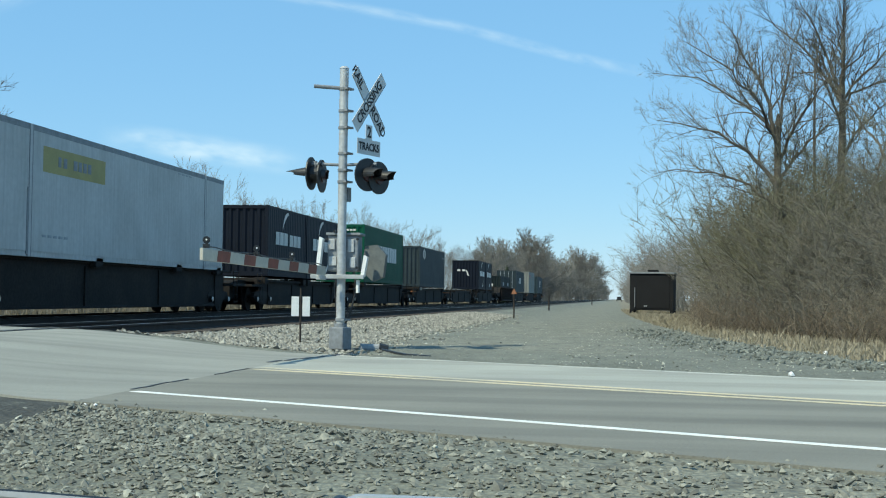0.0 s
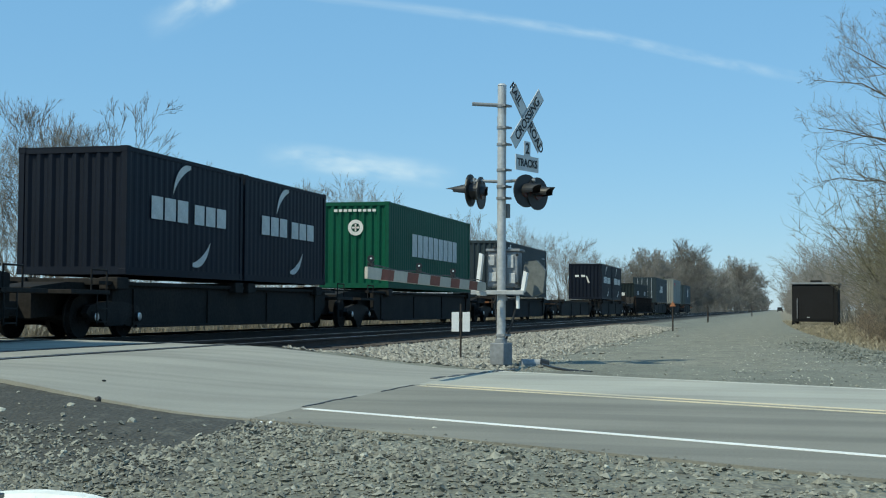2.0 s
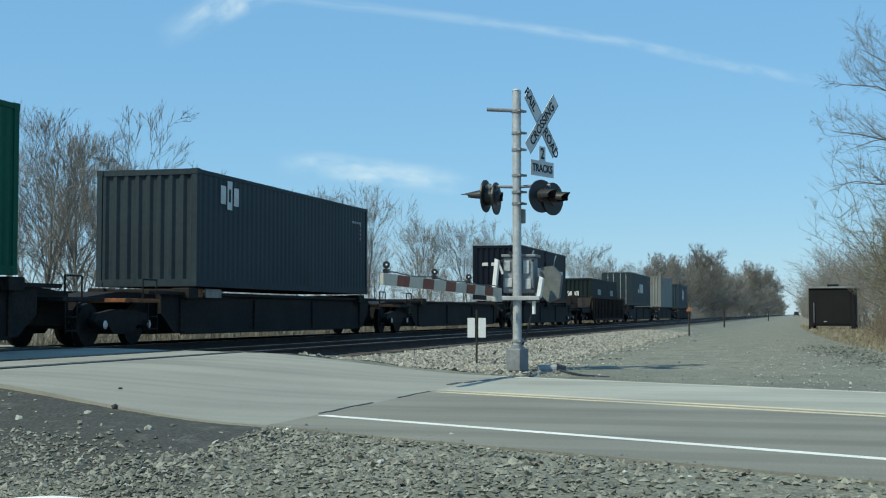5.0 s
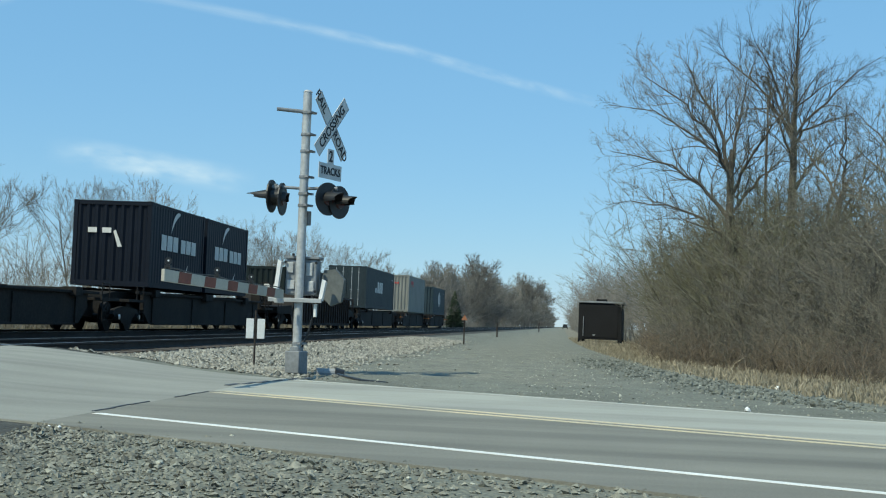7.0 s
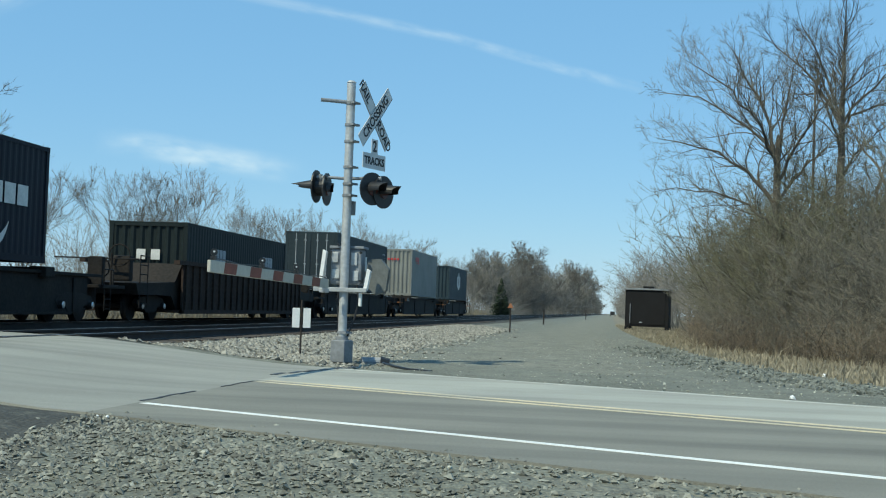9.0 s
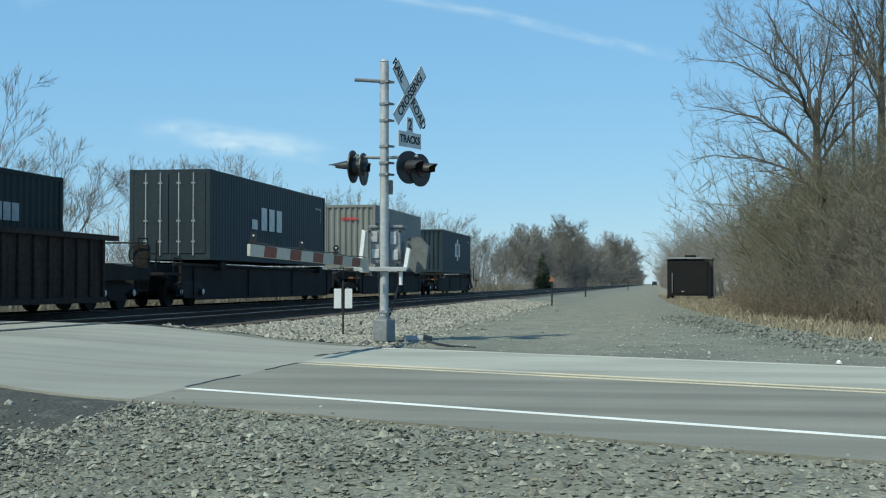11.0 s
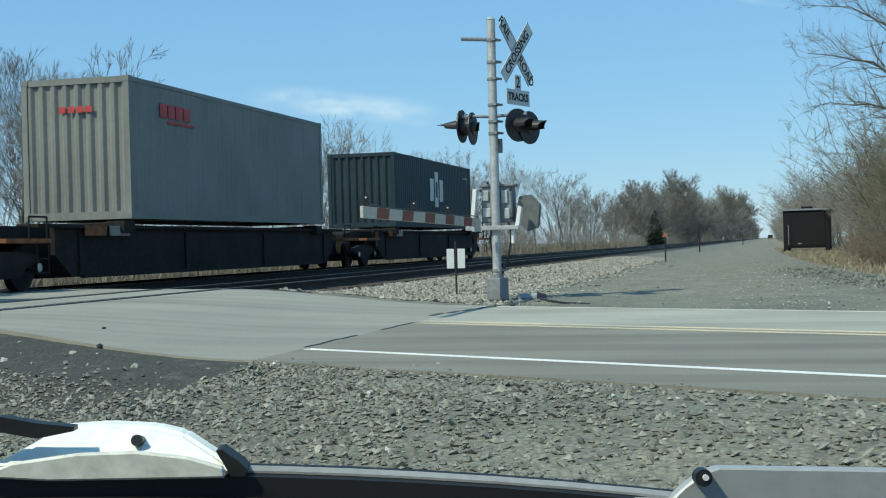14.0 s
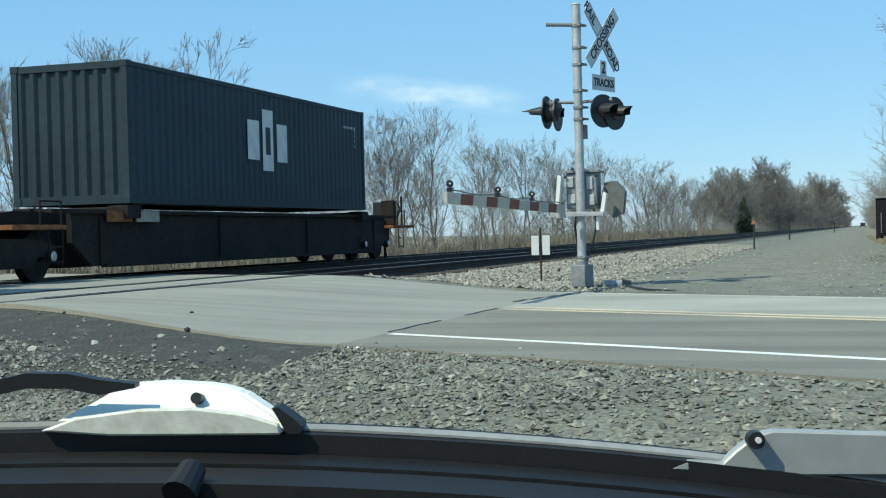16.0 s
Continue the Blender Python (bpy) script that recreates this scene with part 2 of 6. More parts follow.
def raw_mesh(name, verts, faces, mat, smooth=False):
    """A mesh straight from arrays; faces all have the same number of corners."""
    verts, faces = np.asarray(verts, dtype=np.float32), np.asarray(faces, dtype=np.int32)
    me = bpy.data.meshes.new(name)
    me.vertices.add(len(verts))
    me.vertices.foreach_set("co", verts.ravel())
    k = faces.shape[1]
    me.loops.add(faces.size)
    me.loops.foreach_set("vertex_index", faces.ravel())
    me.polygons.add(len(faces))
    me.polygons.foreach_set("loop_start", np.arange(len(faces), dtype=np.int32) * k)
    me.update(calc_edges=True)
    me.polygons.foreach_set("use_smooth", np.full(len(faces), smooth))
    me.materials.append(mat)
    return me


def split_parts(name, bm, mat, parent, label=""):
    """Each separate piece of bm becomes a part of its own."""
    bm.verts.index_update()
    left, made = set(bm.verts), []
    while left:
        seed = left.pop()
        island, todo = {seed}, [seed]
        while todo:
            for e in todo.pop().link_edges:
                for v in e.verts:
                    if v not in island:
                        island.add(v)
                        todo.append(v)
        left -= island
        some = sorted(island, key=lambda v: v.index)
        idx = {v: i for i, v in enumerate(some)}
        fs = [[idx[v] for v in f.verts] for f in {f for v in some for f in v.link_faces}]
        mid = sum((v.co for v in some), Vector()) / len(some)
        made.append((mid, [v.co - mid for v in some], fs))
    bm.free()
    for mid, vs, fs in sorted(made, key=lambda q: tuple(round(c, 3) for c in q[0])):
        me = bpy.data.meshes.new(name)
        me.from_pydata(vs, [], sorted(fs))
        me.polygons.foreach_set("use_smooth", [False] * len(me.polygons))
        me.materials.append(mat)
        ob = new(name, me)
        ob.parent, ob.location = parent, mid
        tagged(ob, label)


def lettering(name, text, size, mat, parent, m, bold=0.0):
    """Raised letters from the built-in font, lying in the parent's x, z plane and facing -y, centred at m."""
    cu = bpy.data.curves.new(name, "FONT")
    cu.body, cu.size, cu.align_x, cu.align_y, cu.extrude, cu.offset = text, size, "CENTER", "CENTER", 0.002, bold
    tmp = bpy.data.objects.new(name, cu)
    me = bpy.data.meshes.new_from_object(tmp)
    bpy.data.objects.remove(tmp)
    bpy.data.curves.remove(cu)
    me.transform(m @ Matrix.Rotation(radians(90), 4, "X"))
    bm = bmesh.new()
    bm.from_mesh(me)
    bpy.data.meshes.remove(me)
    bmesh.ops.remove_doubles(bm, verts=bm.verts, dist=1e-5)
    bm.verts.index_update()
    split_parts("letter", bm, mat, parent)


# ---- the lie of the land ----
ROAD_O, ROAD_D, ROAD_N = Vector((-3.85, 10.83)), Vector((0.876, -0.4823)), Vector((0.4823, 0.876))
TRACK_NEAR, TRACK_FAR, GAUGE, RAIL_TOP = -9.7, -13.92, 1.435, 0.22


def along(s, q):
    """A point s metres along the road's near white line and q metres across it, away from the parked car."""
    p = ROAD_O + ROAD_D * s + ROAD_N * q
    return p.x, p.y


def smooth01(v, a, b):
    t = np.clip((v - a) / (b - a), 0, 1)
    return t * t * (3 - 2 * t)


def road_z(x):
    return 0.215 * smooth01(-np.asarray(x, dtype=float), 4.2, 8.6)


def across(x, y):
    return (np.asarray(x) - ROAD_O.x) * ROAD_N.x + (np.asarray(y) - ROAD_O.y) * ROAD_N.y


def ground_z(x, y):
    x, y = np.asarray(x, dtype=float), np.asarray(y, dtype=float)
    q = across(x, y)
    z = -0.018 + 0 * x
    z = z + (-0.33) * smooth01(-q, 1.1, 5.0)
    bed = smooth01(-x, 5.6, 7.7) * (1 - smooth01(-x, 15.6, 17.6))
    z = z * (1 - bed) + (RAIL_TOP - 0.205) * bed
    shoulder = smooth01(q, 6.9, 8.6)
    z = z + shoulder * (-0.08) * smooth01(-x, 4.3, 5.2) * (1 - smooth01(-x, 5.4, 7.0))
    z = z - 0.40 * smooth01(-x, 16.6, 19.5)
    z = z + shoulder * 0.25 * smooth01(x, 4.0, 9.0)
    under = smooth01(q, -0.3, -0.1) * (1 - smooth01(q, 6.65, 7.2))
    apron = smooth01(q, -2.4, -0.5) * (1 - smooth01(q, 6.9, 8.6)) * smooth01(-x, 2.5, 5.5)
    z = z * (1 - apron) + (road_z(x) - 0.015) * apron
    z = z * (1 - under) + (road_z(x) - 0.07) * under
    return z


# ---- ground, road, tracks ----
def spaced(*spans):
    out = []
    for a, b, step in spans:
        out += list(np.arange(a, b, step))
    return np.array(out + [spans[-1][1]])


def hummocks(xs, ys, where):
    """Low uneven lumps of the loose ground."""
    return np.array([noise.noise(Vector((a * 0.9, b * 0.9, 0))) * 0.04 if k else 0.0 for a, b, k in zip(xs, ys, where)])


def build_ground():
    xs = spaced((-1500, -300, 300), (-300, -40, 20), (-40, -14, 1.0), (-14, 12, 0.3), (12, 40, 2.0), (40, 300, 20), (300, 1500, 300))
    ys = spaced((-300, -20, 20), (-20, 2, 1.0), (2, 38, 0.33), (38, 95, 1.5), (95, 400, 20), (400, 3000, 200))
    gx, gy = np.meshgrid(xs, ys, indexing="ij")
    gz = ground_z(gx, gy)
    near = (np.abs(gx) < 14) & (gy < 40) & (gy > 1)
    bumps = hummocks(gx.ravel(), gy.ravel(), near.ravel())
    q = across(gx, gy)
    off_road = ((q < -1.3) | (q > 7.1)).ravel()
    gz = gz + (bumps * off_road).reshape(gz.shape)
    nx, ny = len(xs), len(ys)
    idx = np.arange(nx * ny).reshape(nx, ny)
    faces = np.stack([idx[:-1, :-1], idx[1:, :-1], idx[1:, 1:], idx[:-1, 1:]], -1).reshape(-1, 4)
    me = raw_mesh("ground", np.stack([gx.ravel(), gy.ravel(), gz.ravel()], 1), faces, ground_material())
    # what covers the ground where: dry grass, pale dirt, dark old asphalt
    grass = smooth01(gx - (83 / np.maximum(gy, 9.5) - 0.6), -0.3, 0.5) * smooth01(q, 8.7, 10.3)
    grass = np.maximum(grass, smooth01(-gx, 17.0, 18.6))
    grass = np.maximum(grass, smooth01(gx, 6, 9) * smooth01(q, 8.7, 9.8))
    lane = np.exp(-(((gx + 1.7) / 2.3) ** 2)) * smooth01(q, 8.6, 10.8)
    pad = smooth01(gx, -2.0, 1.2) * smooth01(-q, 0.6, 1.4)
    dirt = np.maximum(lane, pad * 0.85)
    dark = smooth01(-gx, 2.6, 4.0) * smooth01(-q, 0.55, 0.9) * (1 - smooth01(-q, 2.4, 3.8))
    dark = np.maximum(dark, smooth01(-gx, 7.0, 7.7) * (1 - smooth01(-gx, 15.8, 16.6)))
    layer = me.color_attributes.new("cover", "FLOAT_COLOR", "POINT")
    layer.data.foreach_set("color", np.stack([grass.ravel(), dirt.ravel(), dark.ravel(), np.ones(gx.size)], 1).astype(np.float32).ravel())
    me.polygons.foreach_set("use_smooth", [True] * len(me.polygons))
    tagged(new("ground", me), "grey gravel ground with pale dirt and dry grass", "ground", kind="structure")


def ground_material():
    m = bpy.data.materials.new("gravel_ground")
    m.use_nodes = True
    n, l = m.node_tree.nodes, m.node_tree.links
    bsdf = n["Principled BSDF"]
    bsdf.inputs["Roughness"].default_value = 0.95
    co, att, sep = n.new("ShaderNodeTexCoord"), n.new("ShaderNodeAttribute"), n.new("ShaderNodeSeparateColor")
    att.attribute_name = "cover"
    l.new(att.outputs["Color"], sep.inputs["Color"])

    def tex(scale, detail=5):
        t = n.new("ShaderNodeTexNoise")
        t.inputs["Scale"].default_value, t.inputs["Detail"].default_value = scale, detail
        l.new(co.outputs["Object"], t.inputs["Vector"])
        return t.outputs["Fac"]

    def mixed(fac, a, b):
        x = n.new("ShaderNodeMix")
        x.data_type = "RGBA"
        l.new(fac, x.inputs["Factor"])
        for key, v in (("A", a), ("B", b)):
            if isinstance(v, tuple):
                x.inputs[key].default_value = (*v, 1)
            else:
                l.new(v, x.inputs[key])
        return x.outputs["Result"]

    def ranged(v, a, b, c=0.0, d=1.0):
        r = n.new("ShaderNodeMapRange")
        for key, value in (("From Min", a), ("From Max", b), ("To Min", c), ("To Max", d)):
            r.inputs[key].default_value = value
        l.new(v, r.inputs["Value"])
        return r.outputs["Result"]

    def math_node(op, a, b):
        x = n.new("ShaderNodeMath")
        x.operation = op
        for k, v in enumerate((a, b)):
            if isinstance(v, float):
                x.inputs[k].default_value = v
            else:
                l.new(v, x.inputs[k])
        return x.outputs["Value"]

    cells = n.new("ShaderNodeTexVoronoi")
    cells.inputs["Scale"].default_value = 24
    l.new(co.outputs["Object"], cells.inputs["Vector"])
    grain = math_node("MULTIPLY", ranged(cells.outputs["Distance"], 0.0, 0.7, 1.12, 0.7), ranged(tex(70, 3), 0.3, 0.7, 0.8, 1.2))
    patch = ranged(tex(0.55), 0.38, 0.64)
    gravel = mixed(patch, (0.232, 0.236, 0.190), (0.160, 0.165, 0.133))
    dirt = mixed(ranged(tex(1.3), 0.35, 0.65), (0.270, 0.264, 0.207), (0.202, 0.200, 0.158))
    edge = ranged(tex(2.2), 0.3, 0.7, -0.35, 0.35)
    c = mixed(ranged(math_node("ADD", sep.outputs["Green"], edge), 0.25, 0.8), gravel, dirt)
    straw = mixed(ranged(tex(1.1), 0.4, 0.6), (0.31, 0.275, 0.20), (0.21, 0.188, 0.135))
    c = mixed(ranged(math_node("ADD", sep.outputs["Red"], edge), 0.35, 0.75), c, straw)
    c = mixed(ranged(math_node("ADD", sep.outputs["Blue"], edge), 0.3, 0.8), c, (0.060, 0.060, 0.052))
    c = mixed(ranged(tex(5.5), 0.53, 0.66, 0.0, 0.55), c, (0.115, 0.115, 0.10))  # damp clods
    h = n.new("ShaderNodeHueSaturation")
    l.new(c, h.inputs["Color"])
    l.new(grain, h.inputs["Value"])
    l.new(h.outputs["Color"], bsdf.inputs["Base Color"])
    b = n.new("ShaderNodeBump")
    b.inputs["Strength"].default_value, b.inputs["Distance"].default_value = 0.6, 0.03
    l.new(cells.outputs["Distance"], b.inputs["Height"])
    b.invert = True
    l.new(b.outputs["Normal"], bsdf.inputs["Normal"])
    return m


def road_strip(name, s0, s1, q0, q1, lift, mat, label, thick=0.05, step=0.5, parent=None, kind="structure", wobble=0.0, skew=(0.0, 0.0)):
    """A strip of the road's surface that follows its rise to the tracks."""
    ss = np.linspace(0, 1, max(2, int(abs(s1 - s0) / step) + 1))
    verts, faces = [], []
    for share in ss:
        for q in (q0, q1):
            a, b = (s0 + skew[0] * q, s1 + skew[1] * q)
            s = a + (b - a) * share
            edge = wobble * (noise.noise(Vector((s * 0.8, q, 3.0))) + 0.5 * noise.noise(Vector((s * 3.1, q, 7.0))))
            x, y = along(s, q + edge)
            z = float(road_z(x)) + lift
            verts += [(x, y, z), (x, y, z - thick)]
    for i in range(len(ss) - 1):
        a, b = 4 * i, 4 * (i + 1)
        faces += [(a, b, b + 2, a + 2), (a + 1, a + 3, b + 3, b + 1), (a, a + 1, b + 1, b), (a + 2, b + 2, b + 3, a + 3)]
    me = raw_mesh(name, verts, faces, mat)
    ob = new(name, me)
    if parent:
        ob.parent = parent
    return tagged(ob, label, "" if parent else "road", kind="" if parent else kind)


def build_road():
    cut = -0.5506  # the joint runs parallel to the tracks, not square to the road
    road_strip("road_crossing", -45, -0.093, -1.0, 6.55, 0.0, M["asphalt_cross"], "pale asphalt paving over the level crossing", 0.12, wobble=0.05, skew=(0.0, cut))
    far = road_strip("road_far_lane", -0.088, 60, 3.35, 6.55, 0.0, M["asphalt"], "pale weathered asphalt lane of the country road", 0.12, wobble=0.03, skew=(cut, 0.0))
    near = road_strip("road_near_lane", -0.088, 60, -1.0, 3.345, 0.0, M["asphalt_near"], "worn grey asphalt lane beside the gravel pull-off", 0.12, wobble=0.05, skew=(cut, 0.0))
    tagged(far, category="road")
    road_strip("edge_line", 0.0, 60, -0.05, 0.05, 0.004, M["white_line"], "white edge line", 0.003, parent=near)
    road_strip("edge_line", -3.4, 60, 6.32, 6.42, 0.004, M["worn_line"], "white edge line", 0.003, parent=far)
    road_strip("centre_line", -1.7, 60, 3.09, 3.20, 0.004, M["yellow_line"], "worn yellow centre line", 0.003, parent=near)
    road_strip("centre_line", -1.85, 60, 3.39, 3.50, 0.004, M["yellow_line"], "worn yellow centre line", 0.003, parent=far)
    # tarred joint where the crossing's paving begins, parallel to the tracks
    for y0, y1, w, p, dx in ((11.04, 12.5, 0.028, near, 0.0), (13.3, 14.5, 0.02, near, 0.03), (15.9, 18.9, 0.075, far, -0.10)):
        bm = bmesh.new()
        for k in range(6):
            a, b = y0 + (y1 - y0) * k / 6, y0 + (y1 - y0) * (k + 1) / 6
            xa = -3.95 + dx + 0.012 * math.sin(k * 1.7) + (0.085 * k if w > 0.05 else 0)
            box(bm, xa - w / 2, xa + w / 2, a, b, 0.001, 0.006)
        part("tar_joint", bm, M["tar"], p, "black tarred joint")


def rail_profile():
    return [(-0.070, 0), (0.070, 0), (0.070, 0.012), (0.012, 0.03), (0.010, 0.125), (0.036, 0.135), (0.036, 0.165), (0.030, 0.172),
            (-0.030, 0.172), (-0.036, 0.165), (-0.036, 0.135), (-0.010, 0.125), (-0.012, 0.03), (-0.070, 0.012)]


def build_tracks():
    rnd = random.Random(5)
    tie_bm = bmesh.new()
    box(tie_bm, -1.3, 1.3, -0.115, 0.115, -0.16, 0.0, bevel=0.012)
    tie_mesh = mesh_of("tie", tie_bm, M["tie"])
    for name, cx, label in (("track_near", TRACK_NEAR, "empty railway track with dark rusty rails on timber ties"), ("track_far", TRACK_FAR, "railway track under the passing freight train")):
        track = thing(name, pose(cx, 0, 0), label, "railway track", kind="structure")
        for side in (-1, 1):
            bm = bmesh.new()
            m = Matrix.Translation((side * GAUGE / 2, 600, RAIL_TOP - 0.172))
            prism(bm, rail_profile(), 1400, m)
            part("rail", bm, M["rust"], track, "rusty steel rail")
            bm = bmesh.new()
            box(bm, side * GAUGE / 2 - 0.024, side * GAUGE / 2 + 0.024, -100, 1300, RAIL_TOP, RAIL_TOP + 0.0025)
            part("rail_head", bm, M["railhead"], track, "polished running surface")
        k = 0
        y = 16.0
        while y < 98 and k < 145:
            q = float(across(cx, y))
            if q < -1.05 or q > 7.5:
                t = new("tie", tie_mesh)
                t.parent = track
                t.matrix_basis = pose(rnd.uniform(-0.03, 0.03), y, RAIL_TOP - 0.172 + rnd.uniform(-0.006, 0.006), 0, 0, rnd.uniform(-0.6, 0.6))
                k += 1
            y += 0.55
        # rubber flangeway strips and concrete panels where the road crosses
        for dx in (-GAUGE / 2 - 0.075, -GAUGE / 2 + 0.075, GAUGE / 2 - 0.075, GAUGE / 2 + 0.075):
            qa, qb = -0.2, 6.4
            ya = ROAD_O.y + (qa - (cx + dx - ROAD_O.x) * ROAD_N.x) / ROAD_N.y
            yb = ROAD_O.y + (qb - (cx + dx - ROAD_O.x) * ROAD_N.x) / ROAD_N.y
            bm = bmesh.new()
            box(bm, dx - 0.035, dx + 0.035, ya, yb, 0.19, 0.224)
            part("flangeway_strip", bm, M["rubber"], track, "black rubber flangeway strip")


def scatter(name, count, place, size, mat, label, squash=0.6, seed=1, sub=1):
    """Thousands of loose stones as one mesh; place(rng, n) gives x, y."""
    rng = np.random.default_rng(seed)
    if sub:
        bm = bmesh.new()
        bmesh.ops.create_icosphere(bm, subdivisions=sub, radius=1.0)
        bv = np.array([v.co[:] for v in bm.verts])
        bf = np.array([[v.index for v in f.verts] for f in bm.faces])
        bm.free()
    else:
        bv = np.array([(1, 0.35, 0.1), (-0.3, 1, -0.1), (-1, -0.3, 0.1), (0.3, -1, -0.1), (0.15, 0.1, 1), (0, 0, -1)])
        bf = np.array([(0, 1, 4), (1, 2, 4), (2, 3, 4), (3, 0, 4), (1, 0, 5), (2, 1, 5), (3, 2, 5), (0, 3, 5)])
    x, y = place(rng, count)
    n = len(x)
    r = np.minimum(rng.lognormal(math.log(size), 0.42, n), 2.1 * size)
    shape = bv[None] * rng.uniform(0.65, 1.3, (n, len(bv), 1))
    shape = shape * np.stack([r * rng.uniform(0.7, 1.3, n), r * rng.uniform(0.7, 1.3, n), r * squash * rng.uniform(0.7, 1.3, n)], 1)[:, None]
    a = rng.uniform(0, 2 * np.pi, n)
    c, s = np.cos(a)[:, None], np.sin(a)[:, None]
    tilt = rng.normal(0, 0.35, (n, 1))
    sx, sy, sz = shape[..., 0] * c - shape[..., 1] * s, shape[..., 0] * s + shape[..., 1] * c, shape[..., 2] + tilt * shape[..., 0]
    q = across(x, y)
    loose = ((q < -1.3) | (q > 7.1)) & (np.abs(x) < 14) & (y < 40) & (y > 1)
    z = ground_z(x, y) + hummocks(x, y, loose) + r * squash * 0.35
    v = np.stack([sx + x[:, None], sy + y[:, None], sz + z[:, None]], -1).reshape(-1, 3)
    f = (bf[None] + (np.arange(n) * len(bv))[:, None, None]).reshape(-1, 3)
    return tagged(new(name, raw_mesh(name, v, f, mat)), label, "gravel", kind="stuff")


def build_stones():
    def fore(rng, n):
        x, y = rng.uniform(-9, 5, n), rng.uniform(3.0, 13, n)
        q = across(x, y)
        edge = np.where(x < -3.9, -2.0, -0.9) + rng.normal(0, 0.12, n)
        edge = edge - np.where(x < -3.9, rng.gamma(1.2, 0.45, n), 0)
        thin = rng.uniform(0, 1, n) < np.clip(1.1 - 0.2 * (x + 4.2) , 0.28, 1)
        k = (q < edge) & (q > -8.5) & thin & (np.hypot(x, y) > 3.2)
        return x[k], y[k]

    scatter("gravel", 125000, fore, 0.0135, M["stone"], "loose grey crushed gravel of the pull-off", 0.7, seed=3, sub=0)

    def chips(rng, n):
        x, y = rng.uniform(-9, 5, n), rng.uniform(4.8, 13, n)
        q = across(x, y)
        k = (q < np.where(x < -3.9, -0.9, -0.3)) & (q > -6)
        return x[k], y[k]

    scatter("coarse_gravel", 700, chips, 0.016, M["stone"], "scattered larger grey stones", seed=4)

    def bed(rng, n):
        y = 17.8 + 53 * rng.uniform(0, 1, n) ** 1.7
        x = rng.uniform(-8.1, -3.2, n)
        q = across(x, y)
        wide = np.where(y < 36, -4.45 - 0.015 * (y - 20), -4.7 - 0.025 * (y - 36)) + rng.normal(0, 0.5, n)
        k = (q > 7.3) & (x < wide)
        return x[k], y[k]

    scatter("ballast", 64000, bed, 0.025, M["ballast"], "pale crushed stone ballast beside the track", 0.75, seed=6, sub=0)

    def verge(rng, n):
        y = 13 + 35 * rng.uniform(0, 1, n) ** 1.5
        x = rng.uniform(-4.2, 9, n)
        q = across(x, y)
        k = (q > 6.9) & (x < 95 / np.maximum(y, 9.5)) & ((np.abs(x + 1.9) > 1.2) | (rng.uniform(0, 1, n) < 0.25))
        return x[k], y[k]

    scatter("verge_gravel", 10000, verge, 0.0112, M["stone"], "loose grey gravel along the verge", seed=8, sub=0)


def build_ridge():
    def ridge(rng, n):
        y = 17 + 20 * rng.uniform(0, 1, n) ** 1.2
        x = 83 / y - 1.5 + rng.normal(0, 0.42, n)
        k = across(x, y) > 9.0
        return x[k], y[k]

    scatter("ridge_stones", 2000, ridge, 0.021, M["dark_stone"], "dark blue-grey stones heaped along the grass edge", 0.8, seed=14, sub=1)


build_ground()
build_road()
build_tracks()
build_stones()
build_ridge()


